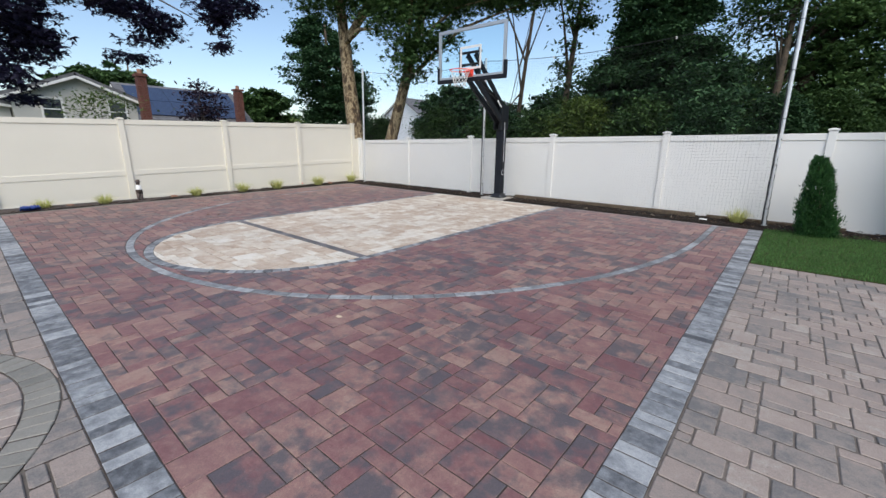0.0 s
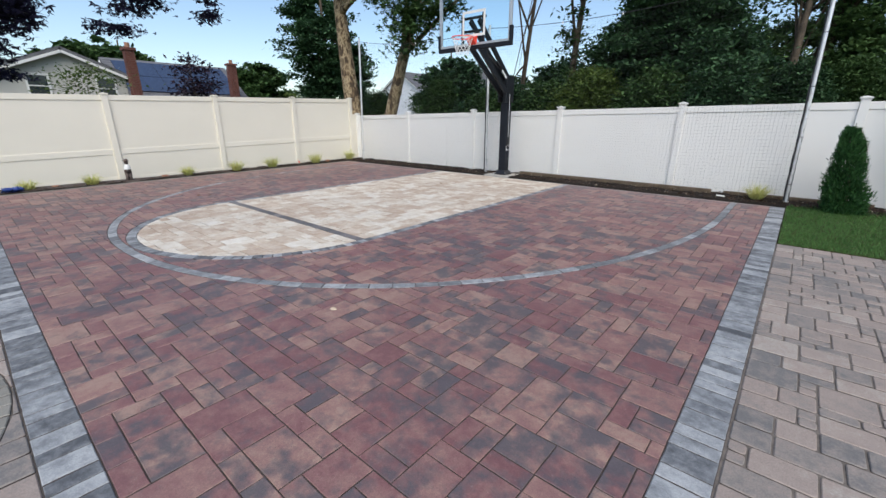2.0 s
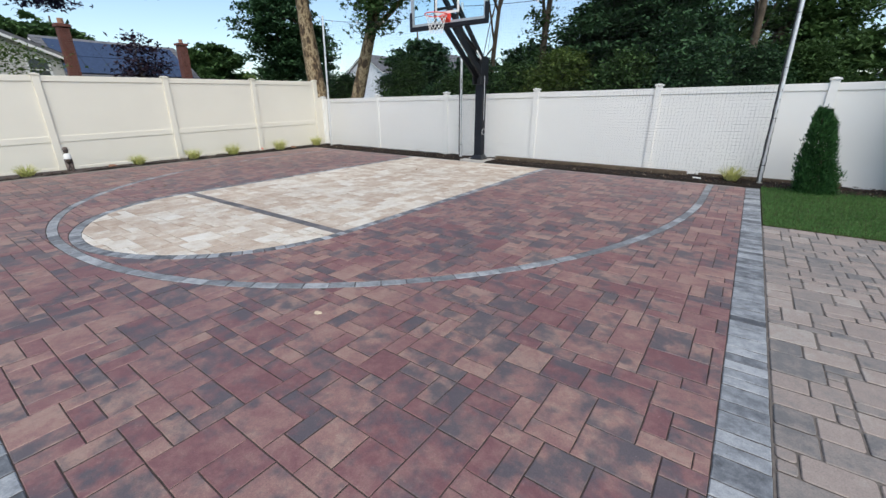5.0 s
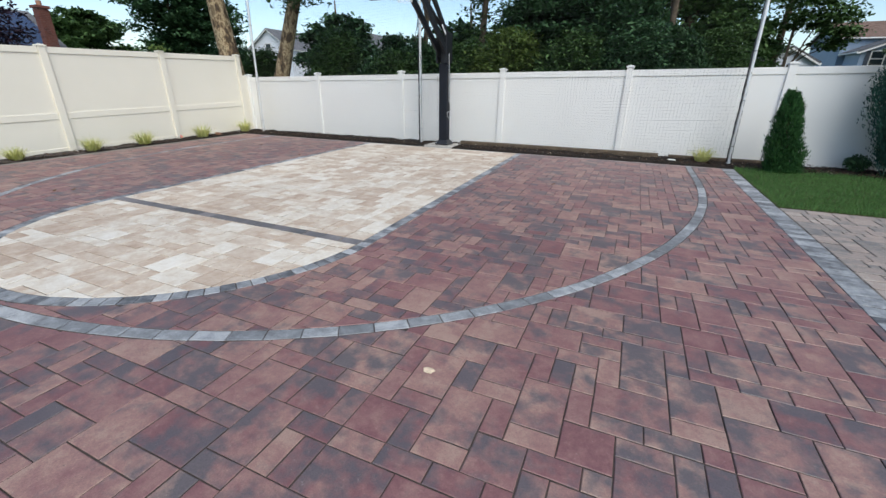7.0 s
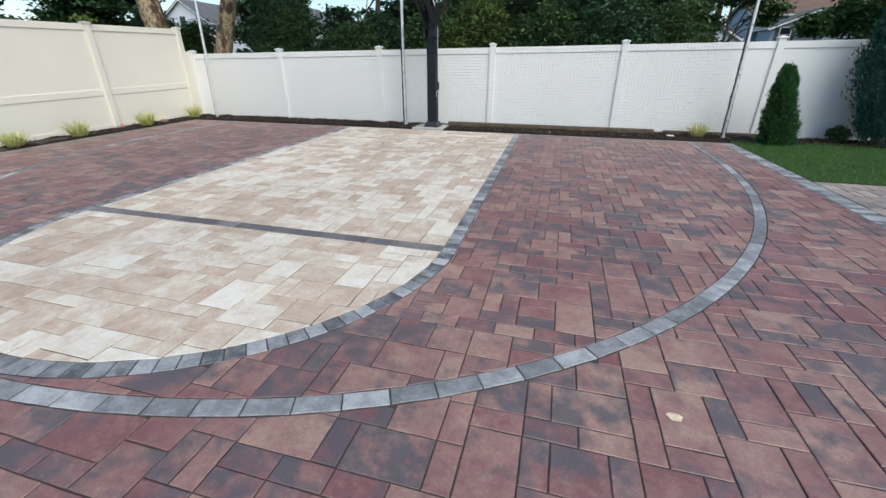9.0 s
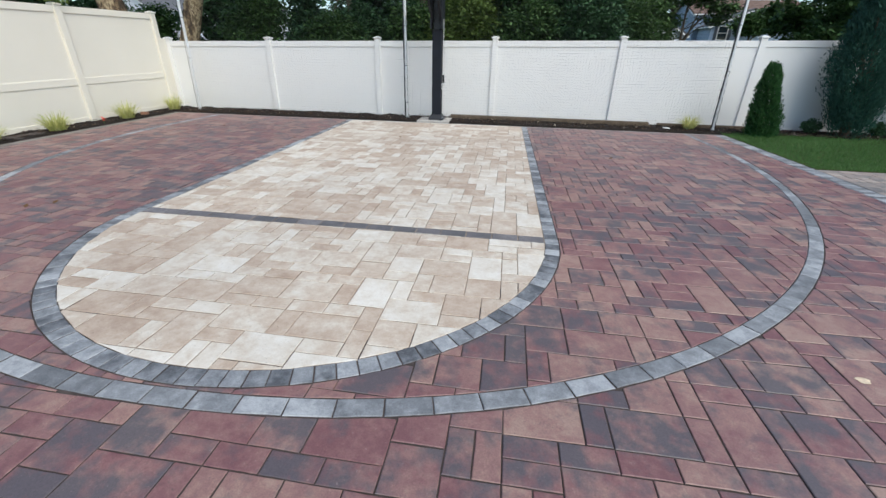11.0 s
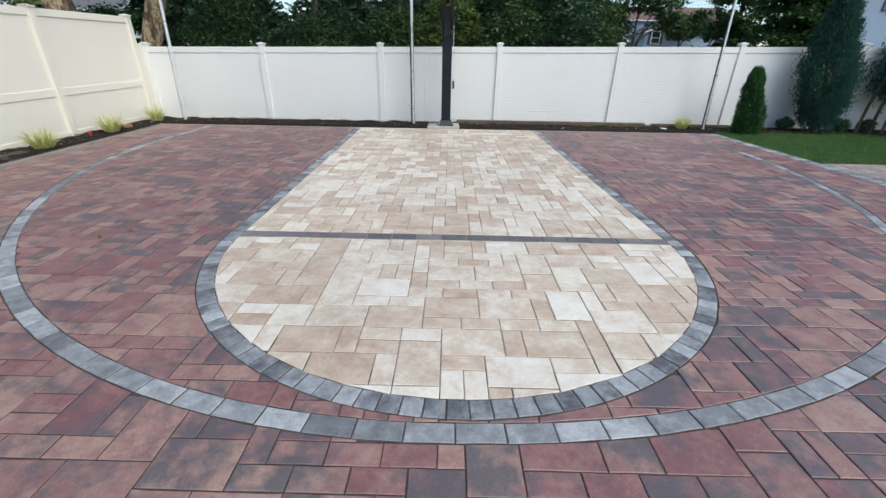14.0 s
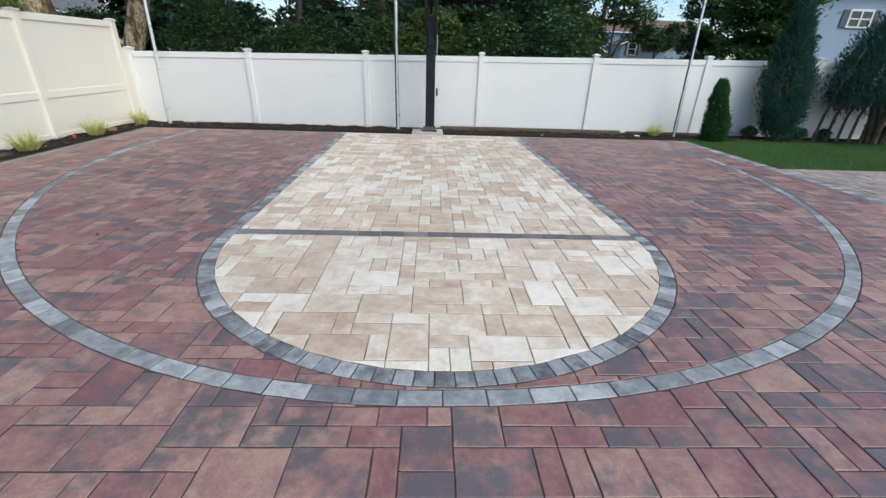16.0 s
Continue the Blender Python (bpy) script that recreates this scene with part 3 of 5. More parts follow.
def beam(name, p, q, w, h, mat, parent, label="", bevel=0.006):
    """A straight bar of section w by h from p to q."""
    p, q = Vector(p), Vector(q)
    d = q - p
    turn = d.to_track_quat("X", "Z").to_matrix().to_4x4()
    return block(name, (d.length, w, h), (p + q) / 2, mat, parent, label, bevel, turn)


for sx in (-1, 1):
    x = HX + sx * 0.085
    beam("upper_arm", (x, HY - 0.02, 2.36), (x + 0.03 * sx, BY + 0.13, 3.52), 0.05, 0.12, BLACK, hoop)
    beam("lower_arm", (x, HY - 0.06, 2.02), (x + 0.03 * sx, BY + 0.13, 3.02), 0.05, 0.14, BLACK, hoop)
    block("bracket", (0.03, 0.33, 0.62), (HX + sx * 0.115, HY - 0.04, 2.17), BLACK, hoop, bevel=0.004)
beam("actuator", (HX, HY + 0.02, 2.46), (HX, BY + 0.62, 2.95), 0.055, 0.055, BLACK, hoop, "height adjuster tube")
block("warning_label", (0.004, 0.05, 0.26), (HX + 0.107 + 0.012, HY - 0.33, 2.50), CHIP, hoop, "pale warning sticker",
      bevel=0.001, turn=pose(0, 0, 0, 52, 0, 0))
for z in (2.98, 3.30, 3.56):
    block("cross_tube", (0.62, 0.05, 0.05), (HX, BY + 0.11, z), BLACK, hoop, bevel=0.005)
for sx in (-1, 1):
    block("upright_tube", (0.05, 0.05, 0.72), (HX + sx * 0.28, BY + 0.075, 3.27), BLACK, hoop, bevel=0.005)
BX, BW, BZ0, BZ1 = -6.525, 1.92, 2.97, 4.08
board = Mesh().box(BX - BW / 2 + 0.03, BX + BW / 2 - 0.03, BY - 0.006, BY + 0.006, BZ0 + 0.03, BZ1 - 0.03).make("backboard", GLASS, hoop, "clear glass backboard")
board.visible_shadow = False
fw = 0.07
for nm, sz, at in (("frame_top", (BW, 0.05, fw), (BX, BY, BZ1 - fw / 2)), ("frame_bottom", (BW, 0.05, fw), (BX, BY, BZ0 + fw / 2)),
                   ("frame_side", (fw, 0.05, BZ1 - BZ0 - 2 * fw), (BX - BW / 2 + fw / 2, BY, (BZ0 + BZ1) / 2)),
                   ("frame_side", (fw, 0.05, BZ1 - BZ0 - 2 * fw), (BX + BW / 2 - fw / 2, BY, (BZ0 + BZ1) / 2))):
    block(nm, sz, at, ALU, board, bevel=0.006)
block("edge_pad", (BW + 0.06, 0.075, 0.09), (BX, BY, BZ0 - 0.02), PAD, board, "black foam edge padding", bevel=0.015)
for sx in (-1, 1):
    block("corner_pad", (0.075, 0.076, 0.30), (BX + sx * (BW / 2 - 0.004), BY, BZ0 + 0.16), PAD, board, bevel=0.015)
sq = Mesh()
for x0, x1, z0, z1 in ((-0.305, 0.305, 0.455, 0.505), (-0.305, 0.305, 0.0, 0.05), (-0.305, -0.255, 0.05, 0.455), (0.255, 0.305, 0.05, 0.455)):
    sq.box(BX + x0, BX + x1, BY - 0.0095, BY - 0.0065, BZ0 + 0.20 + z0, BZ0 + 0.20 + z1)
sq.make("target_square", NETWHITE, board, "white painted shooting square")
RZ = 3.10
RC = (BX, BY - 0.385)
rim = Mesh().tube([(RC[0] + 0.23 * math.cos(a), RC[1] + 0.23 * math.sin(a), RZ) for a in np.linspace(0, 2 * math.pi, 41)], 0.0095, 8, False).make("rim", ORANGE, hoop, "orange steel rim", True)
bm = bmesh.new()
vs = [bm.verts.new(p) for p in ((BX - 0.10, BY - 0.01, RZ + 0.07), (BX + 0.10, BY - 0.01, RZ + 0.07), (BX + 0.10, BY - 0.01, RZ - 0.11), (BX - 0.10, BY - 0.01, RZ - 0.11),
                                (BX - 0.09, BY - 0.15, RZ + 0.02), (BX + 0.09, BY - 0.15, RZ + 0.02), (BX + 0.09, BY - 0.13, RZ - 0.015), (BX - 0.09, BY - 0.13, RZ - 0.015))]
for f in ((0, 1, 2, 3), (4, 7, 6, 5), (0, 4, 5, 1), (1, 5, 6, 2), (2, 6, 7, 3), (3, 7, 4, 0)):
    bm.faces.new([vs[i] for i in f])
part("rim_bracket", bm, ORANGE, rim)
cords = Mesh()
for k in range(12):
    for sgn in (-1, 1):
        pts = []
        for i in range(7):
            f = i / 6
            r = 0.225 - 0.10 * f ** 0.7
            a = 2 * math.pi * (k + sgn * 0.5 * (i % 2)) / 12
            pts.append((RC[0] + r * math.cos(a), RC[1] + r * math.sin(a), RZ - 0.01 - 0.33 * f))
        cords.tube(pts, 0.0045, 4, False)
cords.make("hoop_net", NETWHITE, rim, "white nylon hoop net")
crank = Mesh().tube([(HX + 0.135, HY - 0.06, 2.05), (HX + 0.14, HY - 0.06, 1.55), (HX + 0.145, HY - 0.06, 1.02)], 0.006, 6).make("crank_rod", GALV, hoop, "thin steel crank rod")
Mesh().tube([(HX + 0.145, HY - 0.06, 0.98), (HX + 0.15, HY - 0.06, 0.82)], 0.022, 8).make("crank_grip", BLACK, crank)
Mesh().tube([(HX + 0.15 + 0.05 * math.sin(a), HY - 0.06, 0.74 + 0.07 * math.cos(a)) for a in np.linspace(0, 2 * math.pi, 17)], 0.006, 6, False).make("crank_ring", GALV, crank)

# ---- ball-stop netting and its posts ----
POSTS = [((-12.70, 10.19), (-12.60, 10.19), 3.98), ((-7.36, 10.30), (-7.38, 10.30), 3.75), ((-0.63, 10.20), (-0.70, 10.20), 3.90)]
for (bx, by), (tx, ty), h in POSTS:
    np_ = thing("net_post", "slim galvanised steel post that carries the netting", "post", (bx, by, 0), "netting posts")
    Mesh().tube([(bx, by, -0.05), (bx + (tx - bx) * 0.5, by, h / 2), (tx, ty, h)], 0.030, 14).make("tube", GALV, np_, smooth=False)
    Mesh().tube([(tx, ty, h), (tx, ty, h + 0.02), (tx, ty, h + 0.035)], [0.035, 0.035, 0.012], 14).make("post_cap", GALV, np_)
    Mesh().tube([(bx, by, -0.02), (bx, by, 0.05)], 0.042, 14).make("ground_sleeve", GALV, np_)
    lash = Mesh()
    rr = random.Random(int(h * 100))
    n = 46
    lash.tube([(bx + (tx - bx) * i / n - 0.033 - 0.005 * abs(math.sin(i * 0.9)) - 0.006 * rr.random(), by - 0.025, 0.05 + (h - 0.1) * i / n) for i in range(n + 1)], [(0.004 if bx < -10 else 0.010 + 0.008 * rr.random()) if i < 26 else (0.004 if bx < -10 else 0.0085) for i in range(n + 1)], 5)
    lash.make("lashing_cord", BLACK, np_, "dark edge cord lashed along the post")
    if bx > -10:
        hem = Mesh().tube([(bx + (tx - bx) * i / n + 0.030 + 0.006 * math.sin(i * 1.7), by - 0.022, 0.05 + (h * 0.55) * i / n) for i in range(n + 1)], [0.003 + 0.005 * rr.random() for i in range(n + 1)], 5)
        hem.make("net_hem", BLACK, np_, "gathered dark hem of the net")
    for i in range(5):
        z = 0.35 + i * (h - 0.6) / 4
        x = bx + (tx - bx) * z / h
        Mesh().tube([(x + 0.036 * math.cos(a), by + 0.036 * math.sin(a), z) for a in np.linspace(0, 2 * math.pi, 13)], 0.005, 5, False).make("cable_tie", BLACK, np_)

netting = thing("ball_net", "fine dark ball-stop netting hung between steel posts", "net")


def net_top(k):
    """Height of the top rope at the share k of the way from one post to the next."""
    return -0.20 * (4 * k * (1 - k))


strands = Mesh()
for ((ax, ay), _, ah), ((cx_, cy_), _, ch_) in zip(POSTS, POSTS[1:]):
    w = cx_ - ax
    n = int(w / 0.062)
    for i in range(1, n):
        k = i / n
        zt = ah + (ch_ - ah) * k + net_top(k) - 0.06
        x, y = ax + w * k, ay + (cy_ - ay) * k
        wob = [0.012 * math.sin(z * 1.3 + i * 0.15) for z in (0, 1, 2, 3)]
        strands.tube([(x + wob[j], y + 0.02 * math.sin(i * 0.07 + j), 0.05 + (zt - 0.05) * j / 3) for j in range(4)], 0.0010, 3, False)
    for r in range(61):
        f = r / 60
        pts = []
        for j in range(13):
            k = j / 12
            zt = ah + (ch_ - ah) * k + net_top(k) - 0.06
            pts.append((ax + w * k, ay + (cy_ - ay) * k + 0.02 * math.sin(k * n * 0.07), 0.05 + (zt - 0.05) * f + 0.012 * math.sin(j + r * 0.2)))
        strands.tube(pts, 0.0010, 3, False)
    rope = Mesh().tube([(ax + w * k, ay + (cy_ - ay) * k, ah + (ch_ - ah) * k + net_top(k) - 0.05) for k in np.linspace(0, 1, 17)], 0.006, 6).make("top_rope", CORD, netting)
    for k in np.linspace(0.1, 0.9, 5):
        x, y, z = ax + w * k, ay + (cy_ - ay) * k, ah + (ch_ - ah) * k + net_top(k) - 0.05
        Mesh().box(x - 0.012, x + 0.012, y - 0.014, y + 0.014, z - 0.03, z + 0.014).make("clip", CHIP, netting)
tagged(strands.make("netting", CORD, netting), kind="stuff")

# ---- edging timber and small things in the beds ----
t = block("landscape_timber", (4.5, 0.10, 0.10), (-4.1, 10.50, 0.045), TIMBER, None, bevel=0.014, seg=2)
tagged(t, "weathered timber lying along the mulch bed", "timber")
t = block("landscape_timber", (2.2, 0.05, 0.12), (-0.55, 10.60, 0.012), TIMBER, None, bevel=0.01)
tagged(t, "low brown edging board against the fence", "timber")
t = block("plastic_tag", (0.14, 0.06, 0.015), (-1.62, 10.02, 0.05), CHIP, None, bevel=0.005, turn=pose(0, 0, 0, 6, 4, 12))
tagged(t, "white plastic scrap lying on the mulch", "scrap")


def clump(x, y, r, h, n, seed, at_z=0.0):
    """A tuft of arching strap leaves."""
    rg = random.Random(seed)
    th = thing("ornamental_grass", "yellow-green variegated grass clump in dark mulch", "plant", (x, y, at_z), "grass clumps")
    m = Mesh()
    for i in range(n):
        out = rg.random() ** 0.7
        a, reach, up = rg.uniform(0, 2 * math.pi), r * (0.15 + 0.95 * out), h * rg.uniform(0.6, 1.0)
        w = rg.uniform(0.004, 0.009)
        dx, dy = math.cos(a), math.sin(a)
        b = a + rg.uniform(-0.9, 0.9)
        foot = r * 0.30 * rg.random() ** 0.5
        fx_, fy_ = x + foot * math.cos(b), y + foot * math.sin(b)
        bend = 0.5 + 1.05 * out * rg.uniform(0.7, 1.05)
        row = []
        for k in range(5):
            f = k / 4
            d, z = reach * 0.85 * f, at_z + up * max(0.04 * f, (1.75 + 0.2 * bend) * f - bend * f * f) * 0.9
            ww = w * (1 - f * 0.85)
            row += [(fx_ + dx * d - dy * ww, fy_ + dy * d + dx * ww, z), (fx_ + dx * d + dy * ww, fy_ + dy * d - dx * ww, z)]
        m.add(row, [(2 * k, 2 * k + 1, 2 * k + 3, 2 * k + 2) for k in range(4)])
    m.make("blades", VARIEG, th)
    return th


for i, (x, y, r, h) in enumerate(((-12.98, 1.35, 0.20, 0.24), (-12.85, 2.42, 0.22, 0.24), (-12.95, 4.45, 0.22, 0.26), (-13.0, 5.75, 0.25, 0.30),
                                  (-13.02, 6.85, 0.26, 0.32), (-13.12, 8.45, 0.28, 0.34), (-13.22, 9.95, 0.24, 0.34), (-1.08, 10.28, 0.24, 0.28))):
    clump(x, y, r * 1.45, h * 1.02, 190, i, 0.02 + (side_dip(x, y) if x < -12 else 0))

# garden figure, one plain mesh
fig = Mesh()
fx, fy, fz = -13.05, 3.17, side_dip(-13.05, 3.17)
for sx in (-1, 1):
    fig.tube([(fx, fy + sx * 0.04, 0.0), (fx, fy + sx * 0.035, 0.10), (fx, fy + sx * 0.03, 0.24)], [0.04, 0.032, 0.045], 8)
fig.low = list(range(len(fig.f) + 10, len(fig.f) + 32))
fig.tube([(fx, fy, 0.22), (fx, fy, 0.30), (fx, fy, 0.40), (fx, fy, 0.42)], [0.07, 0.075, 0.06, 0.03], 10)
fig.tube([(fx, fy, 0.42), (fx, fy, 0.45), (fx, fy, 0.49), (fx, fy, 0.51)], [0.03, 0.045, 0.045, 0.02], 10)
fig.tube([(fx, fy, 0.50), (fx, fy, 0.505), (fx, fy, 0.506), (fx, fy, 0.55)], [0.075, 0.075, 0.045, 0.04], 10)
fig.v = [(p, q, r + fz) for p, q, r in fig.v]
tagged(fig.make("garden_statue", simple("weathered_statue_paint", (0.10, 0.075, 0.065), 0.7, var=0.6, scale=14), smooth=True, edge=CHIP), "small dark weathered garden statue standing by the fence", "statue")
rg = random.Random(9)
tb = Mesh()
for k in range(3):
    n = 14
    tb.tube([(-12.62 + 0.05 * k, 0.95 + 0.32 * i / n, 0.025 + 0.03 * rg.random() + 0.02 * k) for i in range(n)], [0.02 + 0.035 * rg.random() for i in range(n)], 7)
tagged(tb.make("tarp", TARP, smooth=True), "crumpled blue tarp lying on the bed edge", "tarp")
for x, y, a in ((-13.05, 1.80, 20), (-13.1, 3.95, 70), (-13.2, 9.0, 10)):
    tagged(block("paver_offcut", (0.14, 0.08, 0.06), (x, y, 0.05 + side_dip(x, y)), CLAY, None, bevel=0.006, turn=pose(0, 0, 0, 0, 0, a)), "broken clay paver piece lying in mulch", "paver piece")

# ivy that creeps over a post, and a dropped red bloom
rv = np.random.default_rng(52)
iv = thing("ivy_sprig", "small green ivy sprig creeping over the fence top", "vine", (-13.66, 8.12, 2.12))
Mesh().tube([(-13.8, 8.15, 1.6), (-13.72, 8.12, 2.0), (-13.66, 8.1, 2.17), (-13.55, 8.05, 2.16)], 0.006, 5).make("stem", BARK, iv)
nn = 90
cc = np.array([-13.62, 8.1, 2.17]) + rv.normal(0, 1, (nn, 3)) * np.array([0.09, 0.13, 0.045])
dd = unit(rv, nn)
tagged(quads("leaves", cc, dd * 0.035, np.cross(dd, unit(rv, nn)) * 0.025, LEAF_BRIGHT, iv), kind="stuff")
bl = thing("red_bloom", "small red flower among the bed plants", "flower", (-12.98, 7.75, 0.0))
nn = 14
cc = np.array([-12.98, 7.75, 0.10]) + rv.normal(0, 1, (nn, 3)) * 0.016
dd = unit(rv, nn)
quads("petals", cc, dd * 0.02, np.cross(dd, unit(rv, nn)) * 0.013, ORANGE, bl)
Mesh().tube([(-12.98, 7.75, 0.0), (-12.98, 7.75, 0.1)], 0.004, 5).make("stem", LEAF, bl)

# ---- evergreens by the fence ----


def evergreen(x, y, h, r, n, mat, seed, label, low=0.05, stems=1, lean=0.0, size=0.05, narrow=0.75, belly=0.12, foot=0.72):
    """A conical arborvitae: stems and a crown of flat upright sprays in tufts."""
    rg = np.random.default_rng(seed)
    th = thing("arborvitae", label, "evergreen", (x, y, 0), "evergreens by the fence")
    for s in range(stems):
        a = 2.4 * s + seed
        dx, dy = (0.28 * r * math.cos(a), 0.22 * r * math.sin(a)) if stems > 1 else (0, 0)
        Mesh().tube([(x + dx * 0.4, y + dy * 0.4, -0.05), (x + dx, y + dy, h * 0.3), (x + dx * 1.2 + lean * 0.6, y + dy, h * 0.6), (x + dx * 0.6 + lean, y, h * 0.92)],
                    [0.045 * h / 2.5, 0.035 * h / 2.5, 0.02, 0.006], 8).make("stem", BARK, th)
    tufts = n // 26
    f = rg.uniform(0, 1, tufts) ** 1.25
    prof = (1 - np.maximum(0, f - belly) / (1 - belly)) ** narrow * (foot + (1 - foot) * np.minimum(1, f / belly)) + 0.05
    ang = rg.uniform(0, 2 * np.pi, tufts)
    rad = r * prof * (1 - 0.35 * rg.uniform(0, 1, tufts) ** 2) * (1 + 0.13 * np.sin(ang * 3 + f * 9 + seed) + 0.09 * np.sin(ang * 7 - f * 31 + seed) + rg.normal(0, 0.09, tufts))
    z = low + f * (h - low)
    tc = np.stack([x + lean * f + rad * np.cos(ang), y + rad * np.sin(ang), z], 1)
    k = 26
    c = np.repeat(tc, k, 0) + rg.normal(0, 1, (tufts * k, 3)) * np.array([0.036, 0.036, 0.065]) * (h / 1.5) ** 0.75 * np.repeat(0.4 + 0.6 * (1 - f), k)[:, None]
    out = np.stack([np.cos(ang), np.sin(ang), np.full(tufts, 1.5)], 1)
    d = np.repeat(out, k, 0) + rg.normal(0, 0.55, (tufts * k, 3))
    d /= np.linalg.norm(d, axis=1, keepdims=True)
    s = np.cross(d, unit(rg, len(d)))
    L = rg.uniform(0.5, 1.2, (len(d), 1)) * size
    tagged(quads("crown", c, d * L, s * L * 0.27, mat, th), kind="stuff")
    return th


evergreen(0.11, 9.80, 1.34, 0.232, 22000, ARBOR, 1, "young dense green arborvitae on the lawn edge", low=0.02, size=0.034, narrow=0.42, lean=-0.17, belly=0.2, foot=0.9)
evergreen(1.80, 10.05, 3.3, 0.45, 60000, ARBOR_DARK, 2, "tall dark green arborvitae against the white fence", low=0.28, stems=3, size=0.038, narrow=1.05, lean=-0.42, belly=0.32, foot=0.5)
leggy = evergreen(4.25, 10.0, 4.6, 1.25, 100000, ARBOR_DARK, 3, "leggy dark evergreen with bare lower stems", low=0.95, stems=6, size=0.050, narrow=1.05, lean=0.4, belly=0.1, foot=0.9)
for i in range(5):
    x = 2.82 + 0.27 * i
    Mesh().tube([(x, 10.12 - 0.03 * i, -0.05), (x + 0.03 + 0.02 * i, 10.1, 0.6), (x + 0.12 + 0.04 * i, 10.05, 1.3), (x + 0.3, 10.0, 2.1)], [0.036, 0.031, 0.025, 0.012], 8).make("stem", BARK, leggy)
for i, (x, y) in enumerate(((1.3, 10.30), (2.5, 10.2), (3.1, 10.2))):
    rg = np.random.default_rng(40 + i)
    th = thing("low_shrub", "small dark green shrub under the evergreens", "shrub", (x, y, 0), "low shrubs")
    Mesh().tube([(x, y, -0.03), (x + 0.01, y, 0.16)], [0.012, 0.006], 6).make("stem", BARK, th)
    n = 900
    c = np.array([x, y, 0.17]) + unit(rg, n) * np.array([0.2, 0.18, 0.15]) * rg.uniform(0.4, 1, (n, 1))
    d = unit(rg, n)
    tagged(quads("leaves", c, d * 0.03, np.cross(d, unit(rg, n)) * 0.014, LEAF_DEEP, th), kind="stuff")

# ---- trees beyond the fences ----


def tree(name, label, base, height, r0, crowns, n, size, leaf, bark, seed, lean=(0, 0), limbs=9, fork=0.45, per=70, spread_=0.34, category="tree", hollow=0.45, lobes=1):
    """A tapered trunk with limbs that run to clumps of leaves. crowns: centres and radii of the crown's lobes."""
    rg = np.random.default_rng(seed)
    rr = random.Random(seed)
    bx, by, bz = base
    th = thing(name, label, category, base)
    tip = Vector((bx + lean[0], by + lean[1], bz + height))
    spine = [Vector(base).lerp(tip, f) + Vector((0.05 * height * 0.3 * math.sin(3 * f + seed), 0.04 * height * 0.3 * math.cos(2.3 * f + seed), 0)) * f for f in np.linspace(0, 1, 9)]
    spine[0] = Vector((bx, by, bz - 0.2))
    rad = [r0 * (1.25 if i == 0 else 1.0) * (1 - 0.82 * (i / 8)) for i in range(9)]
    Mesh().tube(spine, rad, 14).make("trunk", bark, th, smooth=True)
    w = np.array([k[1][0] * k[1][1] * k[1][2] for k in crowns]) ** 0.67
    m = max(8, n // per)
    pick = rg.choice(len(crowns), m, p=w / w.sum())
    cen = np.array([k[0] for k in crowns], float)[pick]
    rads = np.array([k[1] for k in crowns], float)[pick]
    tc = cen + unit(rg, m) * rads * (hollow + (1 - hollow) * rg.uniform(0, 1, (m, 1)) ** 0.6)
    for i in range(limbs):
        k = min(8, max(1, int(8 * (fork + (1 - fork) * rr.random() * 0.95))))
        a, b = spine[k], Vector(tc[rr.randrange(m)])
        mid = a.lerp(b, 0.5) + Vector((0, 0, 0.10 * (b - a).length))
        q = [a, a.lerp(mid, 0.5) + Vector((0, 0, 0.03)), mid, mid.lerp(b, 0.55), b]
        r = rad[k] * rr.uniform(0.4, 0.65)
        Mesh().tube(q, [r, r * 0.8, r * 0.55, r * 0.33, r * 0.1], 7).make("limb", bark, th, smooth=True)
    cnt = m * per
    off = rg.normal(0, 1, (cnt, 3)) * np.repeat(rg.uniform(0.6, 1.3, (m, 1)), per, 0) * spread_
    off[:, 2] *= 0.38
    c = np.repeat(tc, per, 0) + off
    up = unit(rg, cnt) * 0.75 + np.array([0, 0, 1.0])
    d = np.cross(up, unit(rg, cnt))
    d /= np.linalg.norm(d, axis=1, keepdims=True) + 1e-6
    d[:, 2] -= 0.2
    s = np.cross(d, up)
    s /= np.linalg.norm(s, axis=1, keepdims=True) + 1e-6
    L = rg.uniform(0.6, 1.25, (cnt, 1)) * size
    tagged(quads("crown", c, d * L, s * L * 0.55, leaf, th, lobes=lobes), kind="stuff")
    return th


Z0 = -0.3
tree("sycamore_tree", "tall sycamore with mottled peeling tan bark", (-17.3, 13.7, Z0), 13.0, 0.46,
     [((-18.6, 13.5, 9.6), (2.6, 2.6, 2.4)), ((-15.6, 14.0, 8.6), (2.0, 1.8, 1.9)), ((-15.0, 13.6, 6.7), (0.9, 0.9, 1.0))], 20000, 0.085, LEAF, SYCAMORE, 11, (-2.4, 0.3), 11, 0.5, 40, 0.38, lobes=3)
tree("sycamore_tree", "leaning sycamore with mottled peeling bark and drooping leaves", (-16.65, 14.5, Z0), 12.0, 0.34,
     [((-13.9, 14.7, 9.0), (2.6, 2.4, 2.2)), ((-13.0, 14.2, 6.4), (1.6, 1.3, 1.5)), ((-13.9, 14.0, 5.0), (0.8, 0.8, 1.3)), ((-10.6, 14.6, 7.3), (1.8, 1.6, 0.9)), ((-8.6, 14.6, 7.0), (1.5, 1.4, 0.8))], 22000, 0.085, LEAF, SYCAMORE, 12, (4.25, 0.3), 14, 0.4, 40, 0.36, lobes=3)
